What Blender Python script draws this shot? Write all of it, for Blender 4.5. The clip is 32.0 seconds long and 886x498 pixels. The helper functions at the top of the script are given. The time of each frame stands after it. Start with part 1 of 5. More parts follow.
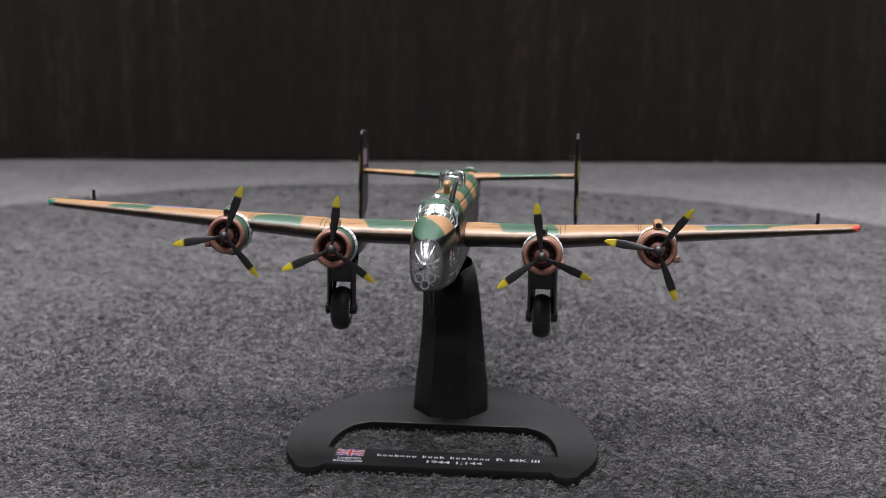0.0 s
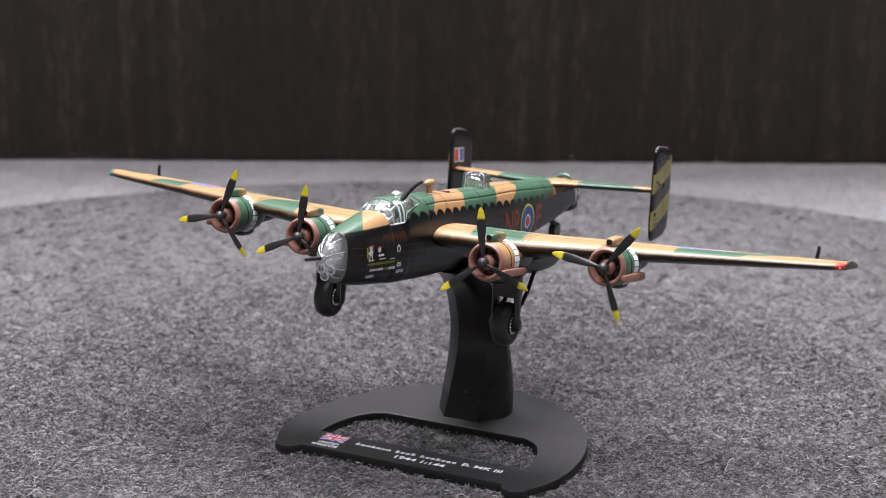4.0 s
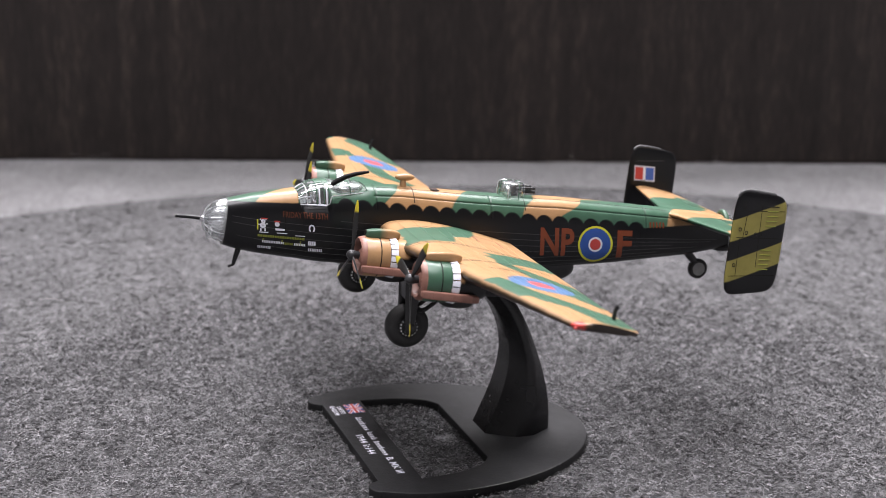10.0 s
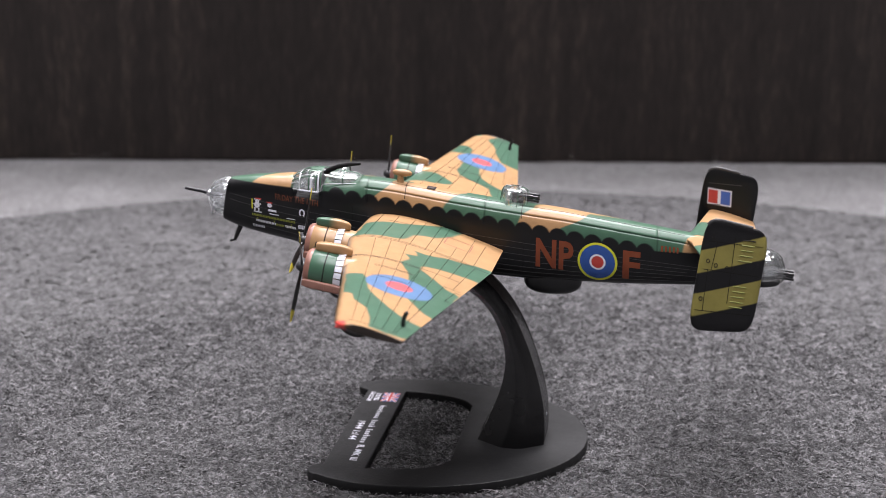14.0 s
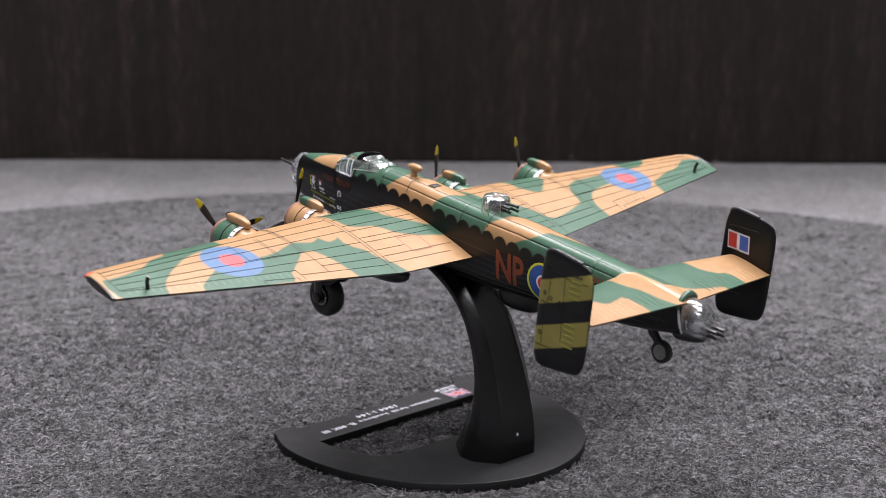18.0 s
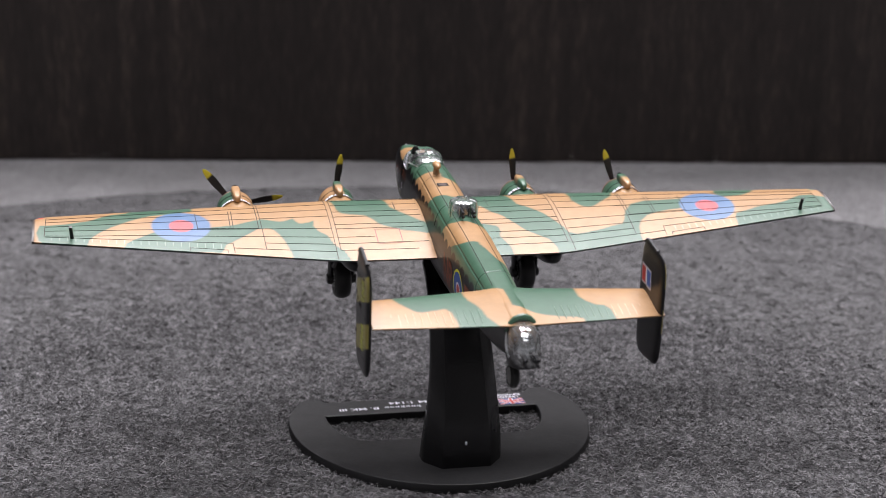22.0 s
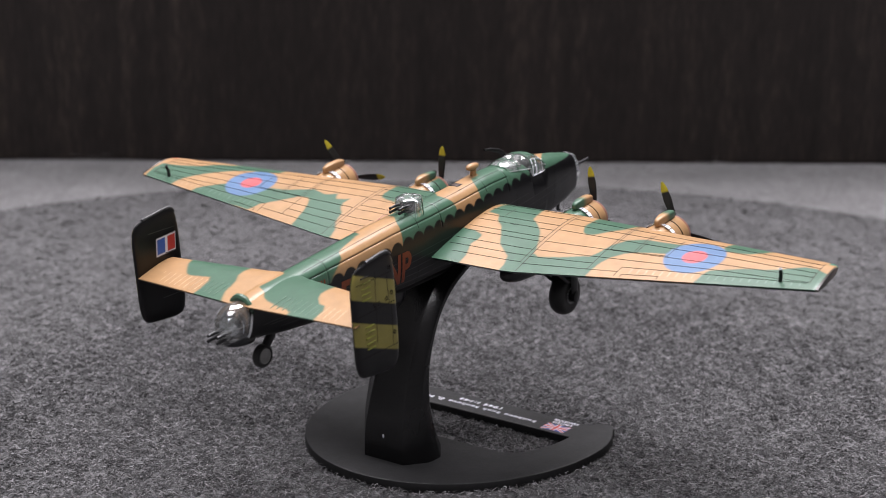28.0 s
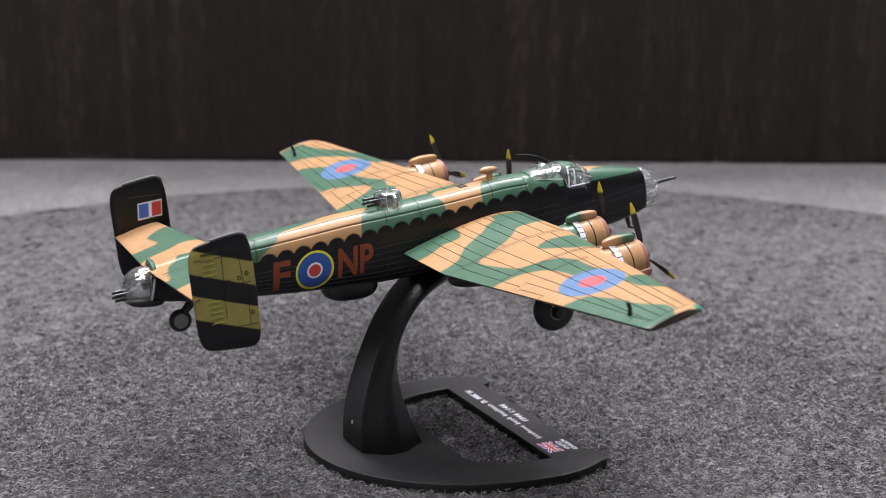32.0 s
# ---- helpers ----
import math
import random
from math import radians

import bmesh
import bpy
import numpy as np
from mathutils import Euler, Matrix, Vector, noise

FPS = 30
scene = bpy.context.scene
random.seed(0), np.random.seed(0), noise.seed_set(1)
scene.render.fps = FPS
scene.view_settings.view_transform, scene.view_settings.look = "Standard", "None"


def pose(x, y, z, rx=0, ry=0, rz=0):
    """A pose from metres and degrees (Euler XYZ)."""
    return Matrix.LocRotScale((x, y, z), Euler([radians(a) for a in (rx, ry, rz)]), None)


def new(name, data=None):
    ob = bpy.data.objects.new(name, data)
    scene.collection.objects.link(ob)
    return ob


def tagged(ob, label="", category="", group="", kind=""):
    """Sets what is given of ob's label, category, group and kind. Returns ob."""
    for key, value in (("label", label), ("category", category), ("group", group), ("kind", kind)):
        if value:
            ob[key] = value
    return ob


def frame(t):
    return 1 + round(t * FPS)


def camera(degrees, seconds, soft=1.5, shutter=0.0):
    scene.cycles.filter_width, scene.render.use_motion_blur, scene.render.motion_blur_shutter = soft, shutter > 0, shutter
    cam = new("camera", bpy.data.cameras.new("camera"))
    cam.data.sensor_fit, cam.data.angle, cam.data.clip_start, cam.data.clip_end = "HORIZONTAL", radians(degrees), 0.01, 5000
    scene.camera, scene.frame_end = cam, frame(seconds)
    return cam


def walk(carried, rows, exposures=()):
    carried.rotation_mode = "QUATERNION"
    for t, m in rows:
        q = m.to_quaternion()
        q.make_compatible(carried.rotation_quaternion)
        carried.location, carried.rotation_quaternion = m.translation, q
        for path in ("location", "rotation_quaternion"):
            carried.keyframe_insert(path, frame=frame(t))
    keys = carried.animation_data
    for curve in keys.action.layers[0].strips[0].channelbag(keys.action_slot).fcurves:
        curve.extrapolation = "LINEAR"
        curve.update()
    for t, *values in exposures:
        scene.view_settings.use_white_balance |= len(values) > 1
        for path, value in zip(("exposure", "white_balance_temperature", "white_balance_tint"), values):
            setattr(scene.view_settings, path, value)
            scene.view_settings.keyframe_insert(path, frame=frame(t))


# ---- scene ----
# The camera stands still; the carpeted turntable turns the model in front of it.
cam = camera(30.22, 32.0, soft=0.75)
EYE = (0.0, -0.414, 0.15695)
AIM = pose(*EYE, 90 - 14.318, 0, 0.16) @ pose(0, 0, 0, 0, 0, 0.636)
PATH = [(0.0, AIM), (32.0, AIM)]
cam.data.dof.use_dof, cam.data.dof.focus_distance, cam.data.dof.aperture_fstop = True, 0.405, 23.0
EXPOSURES = [(0.0, 0.04), (1.0, 0.66), (3.0, 0.7), (6.0, 0.8), (9.0, 0.74), (13.0, 0.64), (19.0, 0.26), (23.0, 0.06), (25.0, 0.02), (28.0, 0.17), (32.0, 0.42)]
walk(cam, PATH, EXPOSURES)

# ---- light: two overhead panels added out of view ----
world = bpy.data.worlds.new("world")
scene.world = world
world.use_nodes = True
world.node_tree.nodes["Background"].inputs[0].default_value = (0.9, 0.95, 1.0, 1)
world.node_tree.nodes["Background"].inputs[1].default_value = 0.02


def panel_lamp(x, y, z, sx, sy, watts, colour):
    data = bpy.data.lights.new("added_overhead_lamp", "AREA")
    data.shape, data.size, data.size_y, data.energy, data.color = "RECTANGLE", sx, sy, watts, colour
    ob = new("added_overhead_lamp", data)
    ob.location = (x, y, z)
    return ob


# rear panel: position inferred from the shadows and the sheen on the wings
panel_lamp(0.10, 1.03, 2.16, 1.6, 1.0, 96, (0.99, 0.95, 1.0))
# front panel: added fill for the nose and backdrop, no such lamp known
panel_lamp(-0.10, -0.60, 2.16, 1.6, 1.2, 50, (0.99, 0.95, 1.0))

# ---- materials ----
K = 0.001  # the model is laid out in millimetres


def nodes_of(name):
    m = bpy.data.materials.new(name)
    m.use_nodes = True
    return m, m.node_tree.nodes, m.node_tree.links, m.node_tree.nodes["Principled BSDF"]


def noise_node(n, l, scale, detail=4.0, rough=0.6, stretch=(1, 1, 1)):
    co = n.new("ShaderNodeTexCoord")
    mp = n.new("ShaderNodeMapping")
    mp.inputs["Scale"].default_value = stretch
    l.new(co.outputs["Object"], mp.inputs["Vector"])
    t = n.new("ShaderNodeTexNoise")
    t.inputs["Scale"].default_value, t.inputs["Detail"].default_value = scale, detail
    t.inputs["Roughness"].default_value = rough
    l.new(mp.outputs["Vector"], t.inputs["Vector"])
    return t


def ramp(n, l, src, stops):
    r = n.new("ShaderNodeValToRGB")
    el = r.color_ramp.elements
    while len(el) < len(stops):
        el.new(0.5)
    for e, (p, c) in zip(el, stops):
        e.position, e.color = p, (*c, 1)
    l.new(src, r.inputs[0])
    return r


def bump(n, l, bsdf, src, strength, dist):
    b = n.new("ShaderNodeBump")
    b.inputs["Strength"].default_value, b.inputs["Distance"].default_value = strength, dist
    l.new(src, b.inputs["Height"])
    l.new(b.outputs["Normal"], bsdf.inputs["Normal"])


def plain(name, colour, rough=0.45, metal=0.0, vary=0.18, scale=400, bumps=0.15, spec=0.5):
    """A surface of one colour with fine mottling, uneven gloss and slight relief."""
    m, n, l, b = nodes_of(name)
    t = noise_node(n, l, scale)
    lo = tuple(c * (1 - vary) for c in colour)
    hi = tuple(min(1, c * (1 + vary)) for c in colour)
    r = ramp(n, l, t.outputs["Fac"], [(0.3, lo), (0.7, hi)])
    l.new(r.outputs["Color"], b.inputs["Base Color"])
    t2 = noise_node(n, l, scale * 0.15, 3)
    rr = n.new("ShaderNodeMapRange")
    rr.inputs["To Min"].default_value, rr.inputs["To Max"].default_value = rough * 0.8, min(1, rough * 1.25)
    l.new(t2.outputs["Fac"], rr.inputs["Value"])
    l.new(rr.outputs["Result"], b.inputs["Roughness"])
    b.inputs["Metallic"].default_value = metal
    b.inputs["Specular IOR Level"].default_value = spec
    if bumps:
        bump(n, l, b, noise_node(n, l, scale * 2.2, 3).outputs["Fac"], bumps, 0.0002)
    return m


def painted(name, rough=0.4, bumps=0.12):
    """Hand-masked model paint: the colours lie in the mesh attribute 'paint'."""
    m, n, l, b = nodes_of(name)
    a = n.new("ShaderNodeAttribute")
    a.attribute_name = "paint"
    t = noise_node(n, l, 260, 5, 0.65)
    r = ramp(n, l, t.outputs["Fac"], [(0.25, (0.84, 0.84, 0.84)), (0.75, (1.1, 1.1, 1.1))])
    mx = n.new("ShaderNodeMixRGB")
    mx.blend_type, mx.inputs[0].default_value = "MULTIPLY", 1.0
    l.new(a.outputs["Color"], mx.inputs[1])
    l.new(r.outputs["Color"], mx.inputs[2])
    l.new(mx.outputs[0], b.inputs["Base Color"])
    t2 = noise_node(n, l, 70, 4)
    rr = n.new("ShaderNodeMapRange")
    rr.inputs["To Min"].default_value, rr.inputs["To Max"].default_value = rough * 0.8, rough * 1.2
    l.new(t2.outputs["Fac"], rr.inputs["Value"])
    l.new(rr.outputs["Result"], b.inputs["Roughness"])
    b.inputs["Specular IOR Level"].default_value = 0.40
    bump(n, l, b, noise_node(n, l, 900, 3).outputs["Fac"], bumps, 0.0001)
    return m


def clear_plastic(name, tint=(0.93, 0.97, 0.95)):
    m, n, l, b = nodes_of(name)
    n.remove(b)
    tr, gl, mix = n.new("ShaderNodeBsdfTransparent"), n.new("ShaderNodeBsdfGlossy"), n.new("ShaderNodeMixShader")
    tr.inputs[0].default_value = (*tint, 1)
    gl.inputs["Roughness"].default_value = 0.06
    fr = n.new("ShaderNodeFresnel")
    fr.inputs["IOR"].default_value = 1.75
    t = noise_node(n, l, 260, 2)
    bu = n.new("ShaderNodeBump")
    bu.inputs["Strength"].default_value, bu.inputs["Distance"].default_value = 0.5, 0.0006
    l.new(t.outputs["Fac"], bu.inputs["Height"])
    l.new(bu.outputs["Normal"], gl.inputs["Normal"])
    ad = n.new("ShaderNodeMath")
    ad.operation, ad.inputs[1].default_value = "ADD", 0.16
    l.new(fr.outputs[0], ad.inputs[0])
    l.new(ad.outputs[0], mix.inputs[0])
    l.new(tr.outputs[0], mix.inputs[1])
    l.new(gl.outputs[0], mix.inputs[2])
    df, mix2 = n.new("ShaderNodeBsdfDiffuse"), n.new("ShaderNodeMixShader")
    df.inputs[0].default_value, mix2.inputs[0].default_value = (0.8, 0.82, 0.82, 1), 0.055
    l.new(mix.outputs[0], mix2.inputs[1])
    l.new(df.outputs[0], mix2.inputs[2])
    l.new(mix2.outputs[0], n["Material Output"].inputs["Surface"])
    return m


TAN, GREEN, BLACK = (0.385, 0.226, 0.108), (0.054, 0.120, 0.076), (0.003, 0.003, 0.004)
OLIVE, COPPER, SILVER = (0.27, 0.235, 0.060), (0.27, 0.13, 0.098), (0.75, 0.76, 0.78)
BLUE, RED, WHITE, YELLOW = (0.035, 0.075, 0.36), (0.52, 0.055, 0.045), (0.74, 0.75, 0.82), (0.62, 0.62, 0.035)
LETTER = (0.20, 0.044, 0.013)

M_PAINT = painted("model_paint", 0.34)
M_BLACK = plain("black_plastic", (0.011, 0.011, 0.012), 0.33, vary=0.25, scale=300)
M_STAND = plain("satin_black_plastic", (0.006, 0.006, 0.0065), 0.25, vary=0.2, scale=500, bumps=0.3, spec=0.5)
M_BASE = plain("grained_black_plastic", (0.016, 0.016, 0.0168), 0.5, vary=0.15, scale=900, bumps=0.3, spec=0.3)
M_RUBBER = plain("black_rubber", (0.014, 0.014, 0.014), 0.5, vary=0.3, scale=500)
M_GREY = plain("grey_rubber", (0.09, 0.09, 0.09), 0.6)
M_DISC = plain("pale_grey_plastic", (0.26, 0.26, 0.255), 0.55)
M_COPPER = plain("copper_brown_paint", COPPER, 0.42, vary=0.22, scale=350)
M_TAN = plain("tan_paint", TAN, 0.36)
M_GREEN = plain("green_paint", GREEN, 0.36)
# rib tones: ridge highlights painted in along with rubbed paint
M_TANRIB = plain("rubbed_highlit_tan", (0.52, 0.36, 0.22), 0.4)
M_GREENRIB = plain("rubbed_highlit_green", (0.12, 0.20, 0.145), 0.4)
M_SILVER = plain("silver_paint", SILVER, 0.28, metal=0.7, vary=0.12)
M_WHITEPRINT = plain("white_print", WHITE, 0.45, vary=0.06, bumps=0)
M_HUB = plain("dark_metal", (0.05, 0.05, 0.052), 0.4, metal=0.4)
M_LINE = plain("dark_panel_line", (0.014, 0.012, 0.011), 0.6, bumps=0, spec=0.2)
M_SEAM = plain("brown_seam", (0.04, 0.033, 0.026), 0.55, bumps=0, spec=0.2)
M_PALELINE = plain("pale_panel_line", (0.06, 0.06, 0.06), 0.5, bumps=0)
M_DULLRED = plain("dull_red_print", (0.10, 0.028, 0.010), 0.42, vary=0.3, bumps=0)
M_LETTER = plain("brick_red_print", LETTER, 0.42, vary=0.12, bumps=0)
M_RED = plain("red_print", RED, 0.42, vary=0.1, bumps=0)
M_FINERED = plain("fine_dull_red_print", (0.24, 0.06, 0.055), 0.42, vary=0.2, bumps=0)
M_BLUE = plain("blue_print", (0.025, 0.085, 0.33), 0.42, vary=0.1, bumps=0)
M_NAVY = plain("navy_print", (0.03, 0.05, 0.27), 0.42, vary=0.1, bumps=0)
M_YPRINT = plain("yellow_print", YELLOW, 0.42, vary=0.1, bumps=0)
M_OPRINT = plain("olive_print", (0.22, 0.24, 0.03), 0.42, vary=0.1, bumps=0)
M_GLASS = clear_plastic("clear_plastic")
M_FROSTED = plain("smoky_silver_moulding", (0.74, 0.74, 0.78), 0.16, metal=0.8, vary=0.3, scale=180, bumps=1.0)
M_FOIL = plain("crinkled_glint_metal", (0.76, 0.80, 0.78), 0.2, metal=0.85, vary=0.3, scale=240, bumps=1.0)
M_MAST = plain("matt_black_plastic", (0.006, 0.006, 0.006), 0.6, vary=0.2, scale=300, spec=0.15)
M_DARKCOPPER = plain("recess_dark_copper", (0.045, 0.021, 0.016), 0.5, vary=0.4)
M_EDGEGREY = plain("edge_grey_paint", (0.045, 0.045, 0.047), 0.5, vary=0.35, scale=500)
M_GUN = plain("gunmetal", (0.03, 0.03, 0.032), 0.35, metal=0.5)
M_CHROME = plain("bright_metal", (0.7, 0.7, 0.74), 0.12, metal=1.0, vary=0.1, scale=220, bumps=0.8)


def carpet_material(name, dark, light, spread=0.16):
    """Felted carpet backing: matted curly strands, pale on dark."""
    m, n, l, b = nodes_of(name)
    strands = None
    for scale, warp in ((300, 1.6), (430, 1.3), (620, 0.9)):
        t = noise_node(n, l, scale, 1.0, 0.4)
        t.inputs["Distortion"].default_value = warp
        d = n.new("ShaderNodeMath")
        d.operation, d.inputs[1].default_value = "SUBTRACT", 0.5
        l.new(t.outputs["Fac"], d.inputs[0])
        a = n.new("ShaderNodeMath")
        a.operation = "ABSOLUTE"
        l.new(d.outputs[0], a.inputs[0])
        r = n.new("ShaderNodeMapRange")
        r.inputs["From Min"].default_value, r.inputs["From Max"].default_value = 0.0, spread * 0.55
        r.inputs["To Min"].default_value, r.inputs["To Max"].default_value = 1.0, 0.0
        l.new(a.outputs[0], r.inputs["Value"])
        if strands is None:
            strands = r
        else:
            k = n.new("ShaderNodeMath")
            k.operation = "MAXIMUM"
            l.new(strands.outputs[0], k.inputs[0])
            l.new(r.outputs[0], k.inputs[1])
            strands = k
    mid = tuple(a * 0.55 + c * 0.45 for a, c in zip(dark, light))
    col = ramp(n, l, strands.outputs[0], [(0.0, dark), (0.55, mid), (1.0, light)])
    wide = ramp(n, l, noise_node(n, l, 26, 4, 0.6).outputs["Fac"], [(0.3, (0.86, 0.86, 0.86)), (0.7, (1.1, 1.1, 1.1))])
    patch = ramp(n, l, noise_node(n, l, 330, 3, 0.65).outputs["Fac"], [(0.35, (0.88, 0.88, 0.88)), (0.65, (1.1, 1.1, 1.1))])
    out = col
    for extra in (wide, patch):
        mx = n.new("ShaderNodeMixRGB")
        mx.blend_type, mx.inputs[0].default_value = "MULTIPLY", 1.0
        l.new(out.outputs[0], mx.inputs[1])
        l.new(extra.outputs[0], mx.inputs[2])
        out = mx
    l.new(out.outputs[0], b.inputs["Base Color"])
    b.inputs["Roughness"].default_value = 0.95
    b.inputs["Specular IOR Level"].default_value = 0.15
    bump(n, l, b, strands.outputs[0], 0.8, 0.0009)
    return m


def fibre_material(name, dark, light, tufts):
    """Single carpet fibres, each of its own tone; tufts differ a little in tone."""
    m, n, l, b = nodes_of(name)
    g = n.new("ShaderNodeNewGeometry")
    mid = tuple(a + (c - a) * 0.22 for a, c in zip(dark, light))
    r = ramp(n, l, g.outputs["Random Per Island"], [(0.0, dark), (0.5, mid), (1.0, light)])
    r3 = ramp(n, l, noise_node(n, l, 260, 3, 0.6).outputs["Fac"], [(0.36, (tufts[0],) * 3), (0.62, (tufts[1],) * 3)])
    mx = n.new("ShaderNodeMixRGB")
    mx.blend_type, mx.inputs[0].default_value = "MULTIPLY", 1.0
    l.new(r.outputs["Color"], mx.inputs[1])
    l.new(r3.outputs["Color"], mx.inputs[2])
    l.new(mx.outputs[0], b.inputs["Base Color"])
    b.inputs["Roughness"].default_value = 0.9
    b.inputs["Specular IOR Level"].default_value = 0.15
    return m


M_CARPET = carpet_material("grey_felt_carpet", (0.045, 0.045, 0.046), (0.22, 0.217, 0.222))
M_PILE = fibre_material("grey_carpet_fibre", (0.062, 0.062, 0.063), (0.35, 0.343, 0.353), (0.8, 1.16))
M_PILE_FAR = fibre_material("soft_grey_carpet_fibre", (0.115, 0.114, 0.115), (0.245, 0.242, 0.245), (0.86, 1.12))
M_CARPET2 = carpet_material("pale_grey_felt_carpet", (0.15, 0.148, 0.15), (0.41, 0.405, 0.41))
M_HAIR = plain("loose_pale_hair", (0.55, 0.54, 0.53), 0.6, vary=0.15, bumps=0)


def wood_material():
    m, n, l, b = nodes_of("dark_wenge_veneer")
    t = noise_node(n, l, 14, 8, 0.7, (9, 9, 0.35))
    t2 = noise_node(n, l, 60, 5, 0.7, (12, 12, 1.5))
    mx = n.new("ShaderNodeMixRGB")
    mx.inputs[0].default_value = 0.6
    l.new(t.outputs["Fac"], mx.inputs[1])
    l.new(t2.outputs["Fac"], mx.inputs[2])
    r = ramp(n, l, mx.outputs[0], [(0.36, (0.0155, 0.0127, 0.0117)), (0.52, (0.0255, 0.0203, 0.0186)), (0.66, (0.066, 0.051, 0.042))])
    l.new(r.outputs["Color"], b.inputs["Base Color"])
    b.inputs["Roughness"].default_value = 0.55
    b.inputs["Specular IOR Level"].default_value = 0.25
    bump(n, l, b, mx.outputs[0], 0.15, 0.0005)
    return m


M_WOOD = wood_material()
M_CEILING = plain("pale_ceiling_paint", (0.5, 0.5, 0.49), 0.85, vary=0.05, scale=30, bumps=0.05)
M_WALL = plain("grey_wall_paint", (0.1, 0.098, 0.095), 0.8, vary=0.05, scale=30, bumps=0.05)
M_REFLECTOR_WALL = plain("reflector_wall_paint", (0.30, 0.30, 0.29), 0.8, vary=0.05, scale=30, bumps=0.05)
M_PANEL_CASE = plain("added_panel_case", (0.8, 0.8, 0.8), 0.6, vary=0.03, bumps=0)


# ---- mesh tools (millimetres) ----
def link_mesh(name, V, F, mat, parent=None, label="", paint=None, sharp=38):
    me = bpy.data.meshes.new(name)
    me.from_pydata((np.asarray(V, float) * K).tolist(), [], [tuple(map(int, f)) for f in F])
    bm = bmesh.new()
    bm.from_mesh(me)
    bmesh.ops.recalc_face_normals(bm, faces=bm.faces)
    bm.to_mesh(me)
    bm.free()
    if paint is not None:
        at = me.attributes.new("paint", "FLOAT_COLOR", "POINT")
        at.data.foreach_set("color", np.hstack([paint, np.ones((len(paint), 1))]).astype(np.float32).ravel())
    me.polygons.foreach_set("use_smooth", [True] * len(me.polygons))
    me.set_sharp_from_angle(angle=radians(sharp))
    me.materials.append(mat)
    ob = new(name, me)
    ob.parent = parent
    if label:
        tagged(ob, label)
    return ob


def part(name, shape, mat, parent, label="", paint=None, sharp=38):
    return link_mesh(name, shape[0], shape[1], mat, parent, label, paint, sharp)


def cat(*shapes):
    V, F, k = [], [], 0
    for v, f in shapes:
        V.append(np.asarray(v, float))
        F += [tuple(i + k for i in q) for q in f]
        k += len(v)
    return np.vstack(V), F


def loft(rings, cap=True):
    """A skin over rings that all have the same number of points."""
    n, m = len(rings[0]), len(rings)
    V = np.vstack(rings)
    F = [(i * n + j, i * n + (j + 1) % n, (i + 1) * n + (j + 1) % n, (i + 1) * n + j) for i in range(m - 1) for j in range(n)]
    if cap:
        F += [tuple(range(n - 1, -1, -1)), tuple(range((m - 1) * n, m * n))]
    return V, F


def frame_of(axis):
    a = Vector(axis).normalized()
    u = a.orthogonal().normalized() if abs(a.z) > 0.95 else a.cross(Vector((0, 0, 1))).normalized()
    return np.array(u), np.array(a.cross(u)), np.array(a)


def lathe(at, axis, profile, n=32, cap=True):
    """profile: (along the axis, radius)."""
    u, v, a = frame_of(axis)
    th = np.linspace(0, 2 * math.pi, n, endpoint=False)
    return loft([np.array(at) + a * s + r * (np.outer(np.cos(th), u) + np.outer(np.sin(th), v)) for s, r in profile], cap)


def tube(path, radius, n=10):
    P = [np.array(p, float) for p in path]
    R = radius if isinstance(radius, (list, tuple)) else [radius] * len(P)
    rings = []
    th = np.linspace(0, 2 * math.pi, n, endpoint=False)
    for i, p in enumerate(P):
        d = P[min(i + 1, len(P) - 1)] - P[max(i - 1, 0)]
        u, v, _ = frame_of(d)
        rings.append(p + R[i] * (np.outer(np.cos(th), u) + np.outer(np.sin(th), v)))
    return loft(rings)


def superellipsoid(at, size, p=2.0, nu=24, nv=14, tilt=0.0):
    """size: half-lengths; tilt: degrees nose-up about x."""
    rings = []
    for ph in np.linspace(-math.pi / 2 * 0.985, math.pi / 2 * 0.985, nv):
        th = np.linspace(0, 2 * math.pi, nu, endpoint=False)
        c, s = np.cos(ph), np.sin(ph)
        f = lambda w: np.sign(w) * np.abs(w) ** (2 / p)
        rings.append(np.stack([size[0] * f(c) * f(np.cos(th)), np.full(nu, size[1] * f(s)), size[2] * f(c) * f(np.sin(th))], 1))
    V, F = loft(rings)
    t = radians(-tilt)
    V = np.stack([V[:, 0], V[:, 1] * math.cos(t) - V[:, 2] * math.sin(t), V[:, 1] * math.sin(t) + V[:, 2] * math.cos(t)], 1)
    return V + np.array(at), F


def slab(at, size, bevel=0.2, turn=None):
    bm = bmesh.new()
    bmesh.ops.create_cube(bm, size=1.0)
    bmesh.ops.scale(bm, vec=size, verts=bm.verts)
    if bevel:
        bmesh.ops.bevel(bm, geom=bm.edges[:], offset=bevel, segments=2, affect="EDGES", profile=0.6)
    if turn:
        bmesh.ops.transform(bm, matrix=pose(0, 0, 0, *turn), verts=bm.verts)
    bm.verts.ensure_lookup_table()
    V = np.array([v.co[:] for v in bm.verts]) + np.array(at)
    F = [tuple(v.index for v in f.verts) for f in bm.faces]
    bm.free()
    return V, F


def curve_shape(fill):
    """The mesh of a curve data block, in its own plane."""
    ob = new("pattern", fill)
    bpy.context.view_layer.update()
    me = bpy.data.meshes.new_from_object(ob.evaluated_get(bpy.context.evaluated_depsgraph_get()))
    V = np.array([v.co[:] for v in me.vertices]) if len(me.vertices) else np.zeros((0, 3))
    F = [tuple(p.vertices) for p in me.polygons]
    bpy.data.objects.remove(ob)
    bpy.data.meshes.remove(me)
    bpy.data.curves.remove(fill)
    return V, F


